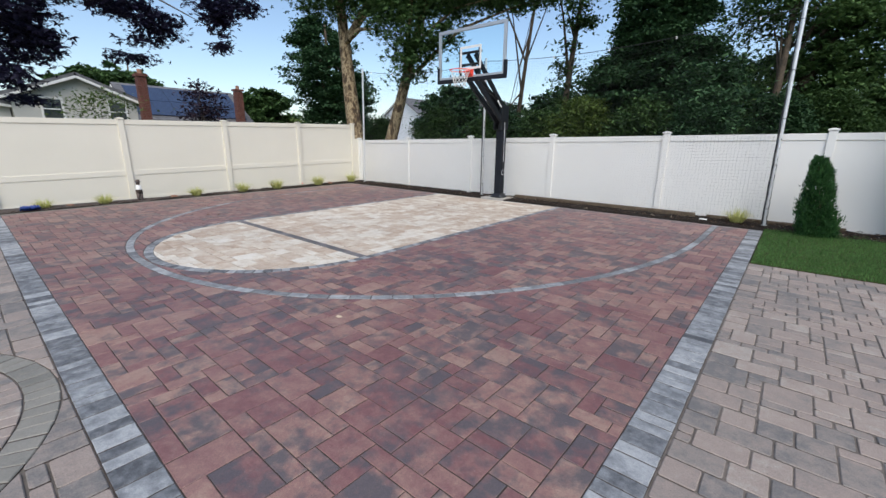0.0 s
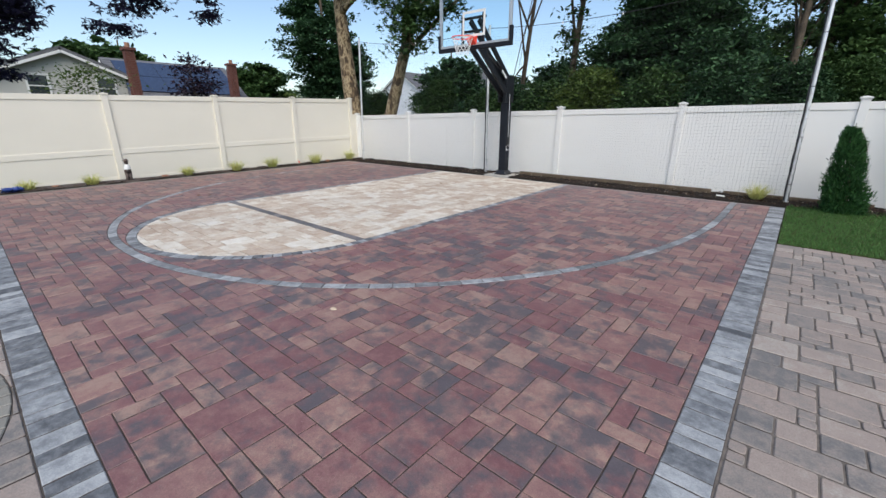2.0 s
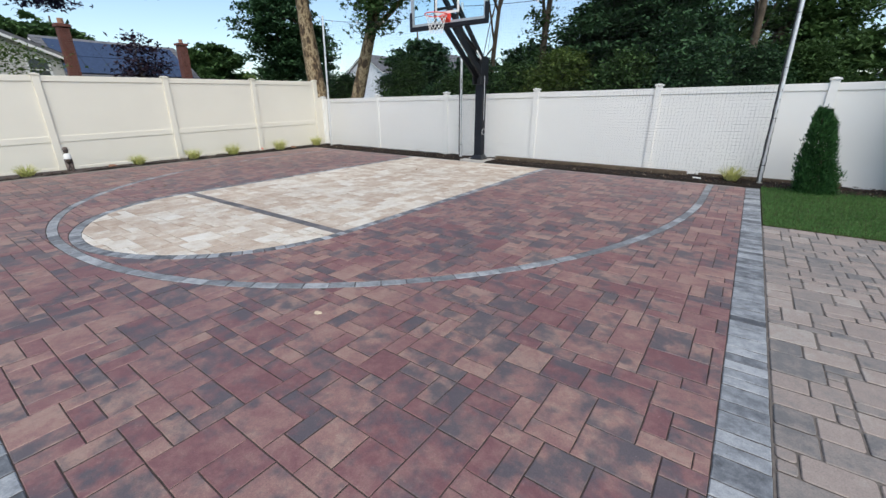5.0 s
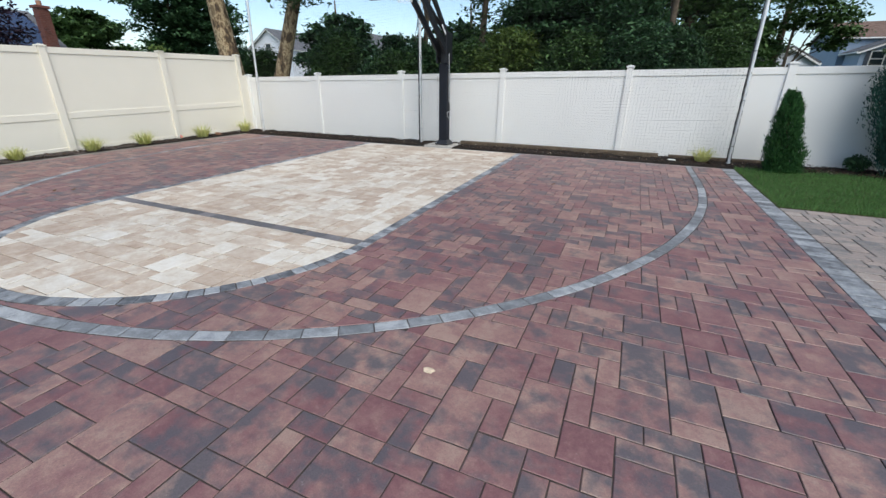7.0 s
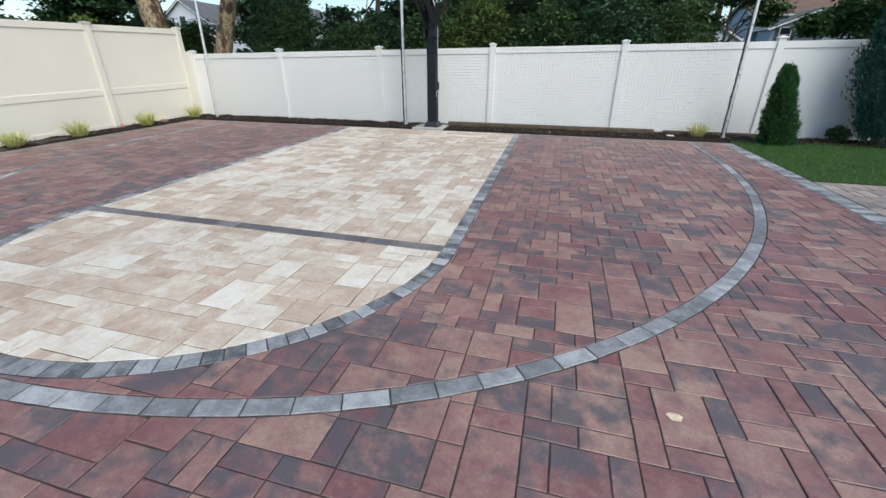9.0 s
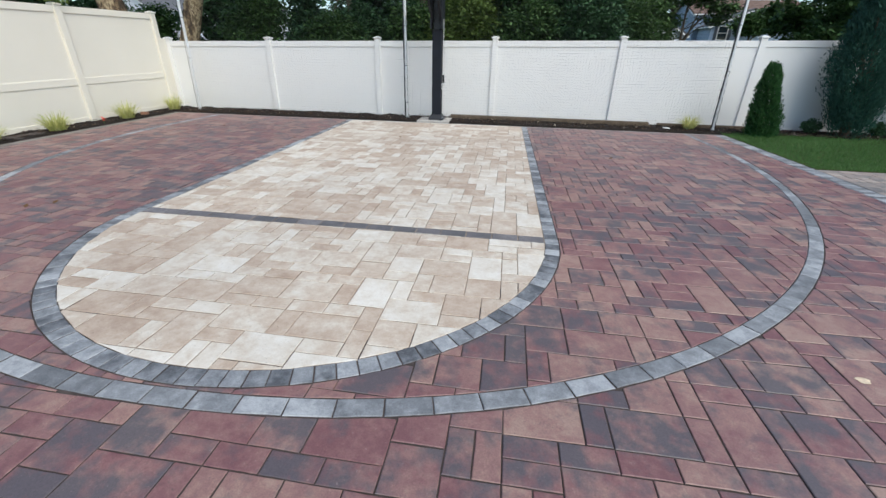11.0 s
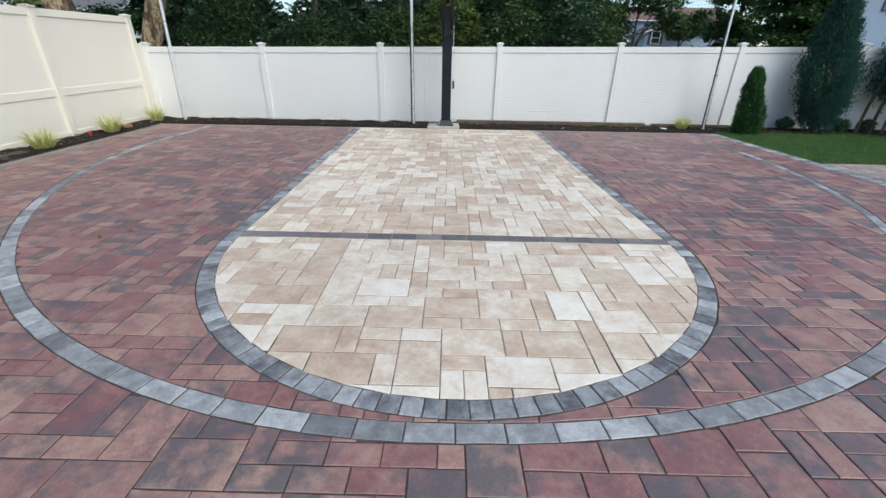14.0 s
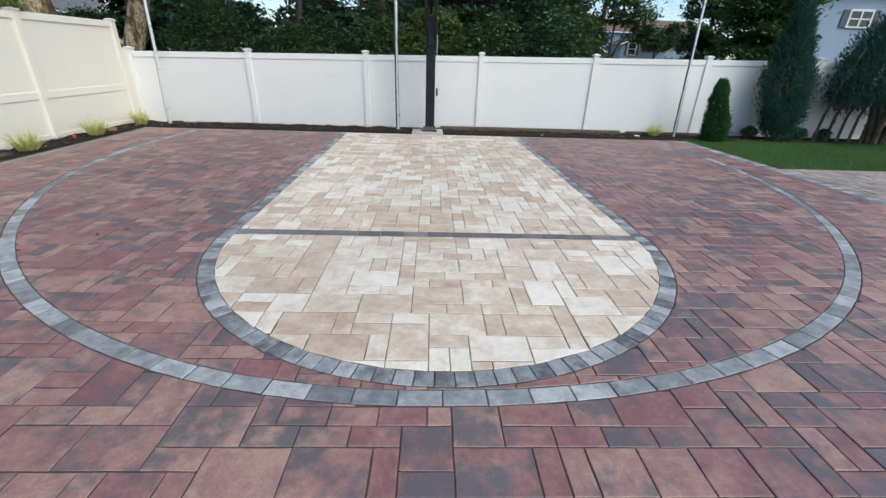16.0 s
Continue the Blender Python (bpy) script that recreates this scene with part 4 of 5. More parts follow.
tree("shade_tree", "tall dark green tree behind the neighbouring yard", (-32.0, 22.0, Z0), 11.0, 0.4,
     [((-32.0, 22.0, 7.0), (3.2, 3.2, 3.6)), ((-33.0, 22.0, 9.6), (2.2, 2.2, 2.0)), ((-30.0, 22.4, 5.0), (2.2, 2.2, 2.2)), ((-32, 22, 3.2), (2.6, 2, 1.6))], 44000, 0.15, LEAF_DEEP, BARK, 13, (0.4, 0), 8, per=120, hollow=0.3)
tree("shade_tree", "rounded green tree far behind the houses", (-44.0, 22.5, Z0), 6.5, 0.3, [((-44.0, 22.5, 4.2), (3.0, 3.0, 2.6))], 11000, 0.24, LEAF, BARK, 14, hollow=0.2)
tree("shade_tree", "rounded green tree beyond the house roof", (-46.0, 11.5, Z0), 8.0, 0.3, [((-46.0, 10.2, 5.6), (4.0, 4.2, 2.0))], 9000, 0.28, LEAF, BARK, 15, hollow=0.2)
tree("shade_tree", "forked slim tree with an ivy-clad stem behind the fence", (-12.9, 21.0, Z0), 12.0, 0.16,
     [((-12.9, 21.0, 2.4), (0.8, 0.8, 2.0)), ((-12.0, 21.0, 10.6), (2.4, 2.2, 1.4)), ((-15.0, 21.0, 10.4), (2.2, 2, 1.4))], 9000, 0.15, LEAF, BARK, 16, (1.4, 0), 8, 0.35)
tree("shade_tree", "slim dark ivy-clad tree behind the fence", (-8.7, 18.0, Z0), 12.0, 0.17,
     [((-8.6, 18.0, 3.4), (0.3, 0.3, 2.4)), ((-8.3, 18.0, 8.9), (1.4, 1.4, 1.4)), ((-8.2, 18.0, 6.7), (0.6, 0.6, 0.7))], 9000, 0.10, LEAF, BARK, 17, (0.8, 0), 7, 0.4)
tree("shade_tree", "broad dense dark green tree behind the fence", (-5.2, 17.4, Z0), 10.0, 0.30,
     [((-4.7, 17.0, 5.3), (1.55, 1.6, 1.8)), ((-5.9, 16.6, 3.4), (1.15, 1.2, 1.4)), ((-3.8, 16.8, 3.2), (1.9, 1.4, 1.7)), ((-4.7, 17, 7.4), (2.0, 1.5, 1.2)), ((-5.3, 16.6, 2.0), (1.6, 1.0, 1.0))],
     120000, 0.080, LEAF_DEEP, BARK, 18, (0.3, 0), 10, per=240, spread_=0.25, hollow=0.35)
tree("shade_tree", "broad dark tree with a pale leaning stem", (-1.6, 26.0, Z0), 15.0, 0.34,
     [((-2.6, 26.2, 4.2), (2.8, 2.0, 1.5)), ((0.6, 26.2, 6.2), (1.8, 1.8, 2.0)), ((-2.0, 26, 2.6), (3.4, 1.6, 1.6)), ((1.2, 26.0, 3.1), (1.9, 1.6, 2.0)), ((-3.0, 26.0, 8.9), (1.5, 1.2, 0.7))],
     72000, 0.11, LEAF_MID, BARK, 19, (2.6, 0), 14, 0.25, 150, 0.34, hollow=0.35)
tree("shade_tree", "airy tree with thin leaf cover behind the fence", (-1.75, 24.0, Z0), 12.0, 0.2,
     [((-2.6, 24.0, 6.9), (1.5, 1.0, 1.5)), ((-1.2, 24.0, 7.6), (1.2, 1.0, 1.2)), ((-2.6, 24.0, 9.6), (2.0, 1.2, 1.0))], 7500, 0.10, LEAF, BARK, 27, (0.5, 0), 14, 0.3, 25, 0.3, hollow=0.1)
tree("shade_tree", "tall leafy tree beside the far houses", (3.2, 27.0, Z0), 13.0, 0.2,
     [((2.2, 27.0, 10.3), (3.0, 2.2, 1.9)), ((4.4, 27.0, 8.0), (1.6, 1.4, 1.2))], 13000, 0.15, LEAF_MID, BARK, 24, (0.4, 0), 10, 0.4)
tree("shade_tree", "dark green tree at the edge of the neighbouring lot", (6.2, 17.5, Z0), 8.0, 0.2,
     [((6.25, 17.5, 4.0), (1.3, 1.4, 1.8)), ((6.1, 17.2, 2.5), (1.2, 1.2, 1.2)), ((6.8, 17.5, 6.2), (1.4, 1.3, 1.4))], 36000, 0.09, LEAF, BARK, 20, (0.4, 0), 8, per=110, spread_=0.26, hollow=0.25)
tree("shade_tree", "tall green tree between the neighbouring houses", (11.4, 30.0, Z0), 10.0, 0.22,
     [((11.5, 30.0, 4.6), (1.8, 1.6, 2.6)), ((12.3, 30.0, 7.6), (2.0, 1.6, 2.0)), ((11.4, 30.0, 2.4), (1.7, 1.5, 1.8))], 24000, 0.13, LEAF, BARK, 25, (0.4, 0), 8, per=110, spread_=0.3, hollow=0.3)
tree("shade_tree", "dark green tree far behind the back fence", (-22.5, 27.0, Z0), 7.0, 0.25, [((-22.5, 27.0, 3.4), (3.0, 2.0, 2.4))], 12000, 0.2, LEAF_DEEP, BARK, 31, hollow=0.2)
tree("shade_tree", "dark green tree far behind the back fence", (-12.0, 26.0, Z0), 6.0, 0.25, [((-12.0, 26.0, 2.8), (3.4, 1.8, 2.0)), ((-7.5, 26.0, 3.4), (3.4, 1.8, 2.6))], 22000, 0.2, LEAF_DEEP, BARK, 32, hollow=0.1)

tree("shade_tree", "small green tree far behind the fence", (-16.5, 25.0, Z0), 4.0, 0.12, [((-16.5, 25.0, 2.9), (1.1, 0.9, 1.3))], 6000, 0.13, LEAF_DEEP, BARK, 35, hollow=0.15)
HEDGE = [(-20.6, 16.2, 3.3, LEAF_DEEP), (-18.6, 15.8, 2.8, LEAF), (-14.3, 15.8, 3.4, LEAF), (-12.6, 16.4, 2.2, LEAF_DEEP), (-10.9, 15.8, 2.6, LEAF), (-10.0, 16.4, 2.9, LEAF_DEEP), (-8.2, 15.6, 2.9, LEAF), (-6.8, 15.2, 3.1, LEAF_BRIGHT),
         (-4.9, 15.4, 2.9, LEAF), (-2.9, 15.2, 3.1, LEAF_DEEP), (-1.0, 21.5, 3.6, LEAF_DEEP), (0.9, 23.5, 3.8, LEAF), (-26.0, 16.0, 2.7, LEAF), (-23.0, 18.0, 2.6, LEAF_DEEP)]
for i, (x, y, h, lf) in enumerate(HEDGE):
    tree("shrub", "tall bushy green shrub behind the back fence", (x, y, Z0), h * 0.7, 0.06,
         [((x, y, h * 0.45), (1.15, 0.8, h * 0.42)), ((x + 0.5 * math.sin(i), y, h * 0.78), (0.75, 0.6, h * 0.24))], 22000, 0.058, lf, BARK, 60 + i, (0.1, 0), 5, 0.2, 50, 0.2, "shrub", 0.3)

# purple maple that overhangs from beyond the side fence
tree("purple_maple", "purple-leaved maple whose branches overhang the fence", (-17.0, 0.2, Z0), 8.5, 0.28,
     [((-14.8, 1.6, 4.4), (0.8, 0.9, 0.9)), ((-14.8, 2.0, 3.7), (0.6, 0.6, 0.5)), ((-14.8, 1.5, 3.0), (0.5, 0.35, 0.5)), ((-14.8, 1.75, 2.4), (0.3, 0.3, 0.12)), ((-14.8, 2.1, 5.2), (1.2, 1.3, 0.5)),
      ((-14.8, 3.9, 4.9), (0.6, 0.75, 0.35)), ((-14.8, 4.7, 4.6), (0.5, 0.6, 0.4)), ((-14.8, 3.9, 3.62), (0.25, 0.45, 0.12)), ((-14.8, 4.3, 4.1), (0.3, 0.45, 0.2)), ((-16.0, 0.5, 6.2), (1.6, 1.6, 1.0)),
      ((-13.6, 5.75, 5.0), (0.4, 0.5, 0.5)), ((-13.6, 6.5, 5.3), (0.4, 0.6, 0.3)), ((-13.6, 5.85, 4.25), (0.2, 0.25, 0.4))],
     20000, 0.066, LEAF_PURPLE, BARK, 21, (1.4, 0.8), 16, 0.75, 20, 0.17, hollow=0.2, lobes=3)
tree("plum_tree", "small purple-leaved plum in front of the roof", (-23.0, 8.6, Z0), 3.4, 0.07, [((-23.0, 8.6, 3.1), (0.8, 0.95, 1.1))], 1700, 0.09, LEAF_PLUM, BARK, 22, limbs=7, fork=0.3, per=25)
tree("shrub", "thin green shoots in front of the beige house", (-20.5, 4.1, Z0), 2.8, 0.04, [((-20.5, 4.1, 2.7), (0.4, 1.1, 0.5))], 700, 0.07, LEAF_BRIGHT, BARK, 23, limbs=8, fork=0.3, per=14, category="shrub")

# ---- houses beyond the fences ----


def clapboard(x0, y0, dx, dy, length, z0, z1, gable, nx, ny, step=0.125):
    """Lapped siding on one wall: courses that each lean out at the foot. gable: height of the peak above z1, or 0."""
    m = Mesh()
    z = z0
    while z < z1 + gable - 0.02:
        a, b = 0.0, length
        if z + step > z1 and gable:
            k = (z + step - z1) / gable
            a, b = length / 2 * k, length * (1 - k / 2)
        if b - a > 0.05:
            p = [(x0 + dx * s + nx * o, y0 + dy * s + ny * o, zz) for s, o, zz in ((a, 0.009, z), (b, 0.009, z), (b, 0.005, z + step), (a, 0.005, z + step), (a, 0, z), (b, 0, z))]
            m.add(p, [(0, 1, 2, 3), (4, 5, 1, 0)])
        z += step
    return m


def window(parent, c, along, out, w, h, shutters=False):
    """A sash window set proud of a wall: glass, frame, meeting rail and sill. along, out: the wall's unit vectors."""
    c, al, ou = Vector(c), Vector(along), Vector(out)
    turn = Matrix((al, ou, Vector((0, 0, 1)))).transposed().to_4x4()
    pane = block("window", (w, 0.02, h), c + ou * 0.035, PANE, parent, bevel=0)
    pane.data.transform(Matrix.Translation(c + ou * 0.035) @ turn @ Matrix.Translation(-(c + ou * 0.035)))
    for nm, sz, o in (("window_frame", (w + 0.16, 0.06, 0.09), (0, h / 2 + 0.04)), ("window_sill", (w + 0.2, 0.09, 0.06), (0, -h / 2 - 0.03)),
                      ("window_frame", (0.08, 0.06, h), (-w / 2 - 0.04, 0)), ("window_frame", (0.08, 0.06, h), (w / 2 + 0.04, 0)), ("meeting_rail", (w, 0.05, 0.05), (0, 0))):
        block(nm, sz, c + al * o[0] + Vector((0, 0, o[1])) + ou * 0.04, TRIM, pane, bevel=0.006, turn=turn)
    if shutters:
        for s in (-1, 1):
            block("shutter", (0.27, 0.05, h + 0.1), c + al * s * (w / 2 + 0.23) + ou * 0.03, SHUTTER, pane, bevel=0.006, turn=turn)


def chimney(parent, x, y, w, d, z0, z1):
    ch = Mesh().box(x - w / 2 + 0.01, x + w / 2 - 0.01, y - d / 2 + 0.01, y + d / 2 - 0.01, z0, z1 - 0.02).make("chimney", MORTAR, parent, "red brick chimney")
    m = Mesh()
    z, r = z0, 0
    while z < z1 - 0.1:
        off = 0.11 if r % 2 else 0.0
        for face in range(4):
            L = d if face % 2 else w
            s = -off
            while s < L:
                a, b = max(0, s) + 0.006, min(L, s + 0.22) - 0.006
                if b - a > 0.02:
                    if face % 2:
                        xx = x + (w / 2 if face == 1 else -w / 2)
                        m.box(xx - 0.012, xx + 0.012, y - d / 2 + a, y - d / 2 + b, z, z + 0.066)
                    else:
                        yy = y + (d / 2 if face == 2 else -d / 2)
                        m.box(x - w / 2 + a, x - w / 2 + b, yy - 0.012, yy + 0.012, z, z + 0.066)
                s += 0.22
        z += 0.077
        r += 1
    tagged(m.make("brickwork", BRICK, ch), kind="stuff")
    block("chimney_crown", (w + 0.14, d + 0.14, 0.12), (x, y, z1), BRICK, ch, bevel=0.01)
    Mesh().tube([(x, y, z1 + 0.05), (x, y, z1 + 0.28)], 0.11, 10).make("flue", CLAY, ch)


def roof(parent, corners, thick, mat, label=""):
    """A roof slope: a tilted slab through four corners (eave, eave, ridge, ridge)."""
    n = (Vector(corners[1]) - Vector(corners[0])).cross(Vector(corners[3]) - Vector(corners[0])).normalized()
    if n.z < 0:
        n = -n
    lo = [tuple(Vector(c) - n * thick) for c in corners]
    ob = Mesh().add([tuple(c) for c in corners] + lo, [(0, 1, 2, 3), (7, 6, 5, 4), (0, 4, 5, 1), (1, 5, 6, 2), (2, 6, 7, 3), (3, 7, 4, 0)]).make("roof", mat, parent, label)
    e0, e1, r1, r0 = (Vector(c) for c in corners)
    courses = Mesh()
    k = max(3, int((r0 - e0).length / 0.28))
    for i in range(k):
        f0, f1 = i / k, (i + 1) / k
        p = [e0.lerp(r0, f0) + n * 0.022, e1.lerp(r1, f0) + n * 0.022, e1.lerp(r1, f1) + n * 0.006, e0.lerp(r0, f1) + n * 0.006, e0.lerp(r0, f0), e1.lerp(r1, f0)]
        courses.add(p, [(0, 1, 2, 3), (4, 5, 1, 0)])
    tagged(courses.make("shingles", mat, ob), kind="stuff")
    return ob, n


def solar(parent, corners, n, nu, nv, margin=0.06):
    e0, e1, r1, r0 = (Vector(c) for c in corners)
    for i in range(nu):
        for j in range(nv):
            q = []
            for u, v in ((i, j), (i + 1, j), (i + 1, j + 1), (i, j + 1)):
                u2, v2 = margin + (1 - 2 * margin) * u / nu, 0.1 + 0.8 * v / nv
                q.append(e0.lerp(e1, u2).lerp(r0.lerp(r1, u2), v2))
            c = (q[0] + q[1] + q[2] + q[3]) / 4
            q = [c + (p - c) * 0.975 for p in q]
            Mesh().add([p + n * 0.05 for p in q] + [p + n * 0.10 for p in q],
                       [(4, 5, 6, 7), (0, 1, 5, 4), (1, 2, 6, 5), (2, 3, 7, 6), (3, 0, 4, 7)]).make("solar_panel", SOLAR, parent)


def gable_house(name, label, x0, x1, y0, y1, eave, ridge, axis, wall_mat, roof_mat, over=0.35):
    """A house with a gable roof whose ridge runs along axis. Returns the Empty, walls and roof slopes."""
    th = thing(name, label, "house", ((x0 + x1) / 2, (y0 + y1) / 2, Z0))
    Mesh().box(x0, x1, y0, y1, Z0, eave).make("wall", wall_mat, th)
    slopes = []
    if axis == "x":
        ym = (y0 + y1) / 2
        for x in (x0, x1):
            s = 1 if x == x1 else -1
            Mesh().add([(x, y0, eave), (x, y1, eave), (x, ym, ridge - 0.1), (x - s * 0.1, y0, eave), (x - s * 0.1, y1, eave), (x - s * 0.1, ym, ridge - 0.1)],
                       [(0, 1, 2), (5, 4, 3), (0, 2, 5, 3), (1, 4, 5, 2)]).make("gable", wall_mat, th)
            tagged(clapboard(x, y0, 0, 1, y1 - y0, Z0, eave, ridge - eave - 0.1, s, 0).make("siding", wall_mat, th), kind="stuff")
        for y in (y0, y1):
            s = 1 if y == y1 else -1
            tagged(clapboard(x0, y, 1, 0, x1 - x0, Z0, eave, 0, 0, s).make("siding", wall_mat, th), kind="stuff")
            k = (ridge - eave) / (abs(y1 - y0) / 2)
            slopes.append(([(x0 - over, y + s * over, eave - k * over + 0.1), (x1 + over, y + s * over, eave - k * over + 0.1), (x1 + over, ym, ridge + 0.1), (x0 - over, ym, ridge + 0.1)]))
    else:
        xm = (x0 + x1) / 2
        for y in (y0, y1):
            s = 1 if y == y1 else -1
            Mesh().add([(x0, y, eave), (x1, y, eave), (xm, y, ridge - 0.1), (x0, y - s * 0.1, eave), (x1, y - s * 0.1, eave), (xm, y - s * 0.1, ridge - 0.1)],
                       [(0, 1, 2), (5, 4, 3), (0, 2, 5, 3), (1, 4, 5, 2)]).make("gable", wall_mat, th)
            tagged(clapboard(x0, y, 1, 0, x1 - x0, Z0, eave, ridge - eave - 0.1, 0, s).make("siding", wall_mat, th), kind="stuff")
        for x in (x0, x1):
            s = 1 if x == x1 else -1
            tagged(clapboard(x, y0, 0, 1, y1 - y0, Z0, eave, 0, s, 0).make("siding", wall_mat, th), kind="stuff")
            k = (ridge - eave) / (abs(x1 - x0) / 2)
            slopes.append(([(x + s * over, y0 - over, eave - k * over + 0.1), (x + s * over, y1 + over, eave - k * over + 0.1), (xm, y1 + over, ridge + 0.1), (xm, y0 - over, ridge + 0.1)]))
    made = [roof(th, c, 0.14, roof_mat) for c in slopes]
    for c in slopes:
        a, b, r1, r0 = (Vector(p) for p in c)
        for e, r in ((a, r0), (b, r1)):
            beam("rake_board", e - Vector((0, 0, 0.20)), r - Vector((0, 0, 0.20)), 0.05, 0.11, TRIM, th)
        beam("gutter", a - Vector((0, 0, 0.1)), b - Vector((0, 0, 0.1)), 0.10, 0.11, TRIM, th)
    return th, slopes, made


# beige house with the gable towards the yard
h1, _, _ = gable_house("house", "beige clapboard house with low gable and brick chimney", -34.0, -26.0, 2.25, 6.65, 3.35, 4.28, "x", SIDING, SHINGLE)
gable_house("house_wing", "low beige side wing of the clapboard house", -33.5, -26.6, -5.0, 2.2, 2.9, 3.5, "x", SIDING, SHINGLE)
for y in (3.5, 5.85):
    window(h1, (-26.0, y, 2.75), (0, 1, 0), (1, 0, 0), 0.62, 0.85)
chimney(h1, -25.4, 6.85, 0.42, 0.36, Z0, 4.5)
# house whose roof carries solar panels
h2, sl, md = gable_house("house", "grey-roofed house with solar panels and brick chimney", -36.0, -30.0, 7.6, 14.0, 2.75, 4.75, "y", WHITE_SIDING, SHINGLE)
right = max(range(2), key=lambda i: sl[i][0][0])
solar(md[right][0], sl[right], md[right][1], 6, 2)
chimney(h2, -29.6, 13.35, 0.44, 0.44, Z0, 4.72)
# far pale house behind the sycamores
h3, _, _ = gable_house("house", "far white gabled house with a grey roof", -56.0, -48.0, 50.0, 64.0, 6.0, 8.6, "y", WHITE_SIDING, SHINGLE)
window(h3, (-52.2, 50.0, 6.0), (1, 0, 0), (0, -1, 0), 0.9, 1.4)
h3b, _, _ = gable_house("house", "far white gabled house seen between leaves", -41.0, -35.5, 50.0, 60.0, 6.0, 8.0, "y", WHITE_SIDING, SHINGLE)
window(h3b, (-38.2, 50.0, 5.4), (1, 0, 0), (0, -1, 0), 0.9, 1.4)
# houses beyond the back fence to the other side
h4, _, _ = gable_house("house", "far pale blue house with brown shingle roof", 13.4, 24.0, 52.0, 60.0, 5.7, 7.2, "x", BLUE_SIDING, BROWN_ROOF)
h4w, _, _ = gable_house("house_wing", "low pale gabled wing of the far blue house", 13.8, 20.4, 48.6, 51.6, 4.4, 5.75, "y", BLUE_SIDING, SHINGLE)
window(h4w, (14.9, 48.6, 3.75), (1, 0, 0), (0, -1, 0), 0.8, 1.1, shutters=True)
h4b, _, _ = gable_house("garage", "small white gabled garage far behind the fence", 5.4, 8.6, 40.0, 46.0, 3.2, 4.15, "y", WHITE_SIDING, SHINGLE, 0.25)
h5, _, _ = gable_house("house", "blue-grey two-storey house with white shuttered window", 9.75, 20.0, 20.0, 23.4, 5.2, 6.4, "x", BLUE_SIDING, SHINGLE)
window(h5, (12.02, 20.0, 3.84), (1, 0, 0), (0, -1, 0), 0.92, 0.58, shutters=True)
for x in (12.02,):
    block("mullion", (0.07, 0.06, 0.58), Vector((x, 19.95, 3.84)), TRIM, h5, bevel=0.006)
tree("shade_tree", "loose leafy tree in front of the far houses", (3.3, 25.0, Z0), 4.8, 0.12, [((3.6, 25.0, 4.7), (1.1, 0.9, 0.9)), ((4.7, 25.0, 3.9), (0.7, 0.8, 1.2))], 4600, 0.10, LEAF, BARK, 34, per=40, spread_=0.22)
tree("shade_tree", "leafy green tree before the far houses", (16.4, 46.5, Z0), 6.0, 0.16, [((16.0, 46.5, 4.4), (1.1, 0.8, 0.9)), ((17.5, 46.5, 4.8), (1.3, 0.8, 1.3))], 4200, 0.19, LEAF, BARK, 33, per=40)

# ---- pavers ----
U = 0.114
UR = 0.109
tiles = tiling(-13.2, Y_IN, 115, 84, UR, [(3, 2, 3.2), (2, 3, 2.4), (2, 2, 4.0), (2, 1, 2.8), (1, 2, 3.0)], 4)
red = []
for x0, y0, x1, y1 in tiles:
    poly = [(x0, y0), (x1, y0), (x1, y1), (x0, y1)]
    cx, cy = (x0 + x1) / 2, (y0 + y1) / 2
    poly = clip(poly, Vector((X_IN, 0)), Vector((-1, 0)))
    poly = poly and clip(poly, Vector((court_left(cy) + 0.13, cy)), Vector((1, 0.068)).normalized())
    poly = poly and clip(poly, Vector((0, Y_BACK)), Vector((0, -1)))
    if not poly:
        continue
    kd, kn = key_edge(cx, cy)
    if kd < 0.45:
        p = Vector((cx, cy)) - kn * (kd - BAND)
        poly = clip(poly, p, kn)
        if not poly:
            continue
    ad, an = arc_edge(cx, cy)
    if abs(ad) < 0.4:
        p = Vector((cx, cy)) - an * ad
        red += [q for q in (clip(poly, p, an), clip(poly, p - an * ARC_W, -an)) if q]
    else:
        red.append(poly)


def middle(q):
    return Vector((sum(p[0] for p in q) / len(q), sum(p[1] for p in q) / len(q)))


def near(q):
    c = middle(q)
    return max(0.0, c.y - 0.4) + 0.35 * max(0.0, -7.5 - c.x)


red.sort(key=near)
lay(red, "paver", RED, court, "pavers_far", seed=2)
cream = []
for x0, y0, x1, y1 in tiling(KEY_X - 2.25, FT_Y - 2.0, 40, 73, U, [(3, 2, 3.2), (2, 3, 1.8), (2, 2, 4.4), (2, 1, 2.0), (1, 2, 2.2)], 8):
    poly = [(x0, y0), (x1, y0), (x1, y1), (x0, y1)]
    cx, cy = (x0 + x1) / 2, (y0 + y1) / 2
    kd, kn = key_edge(cx, cy)
    if kd > -0.45:
        poly = clip(poly, Vector((cx, cy)) - kn * kd, -kn)
    poly = poly and clip(poly, Vector((0, Y_BACK)), Vector((0, -1)))
    if not poly:
        continue
    for yy, s in ((3.55, -1), (3.675, 1)):
        q = clip(poly, Vector((0, yy)), Vector((0, s)))
        if q:
            cream.append(q)
cream.sort(key=lambda q: middle(q).y)
lay(cream, "paver", CREAM, key, "pavers_far", seed=3, sand=KEY_SAND)


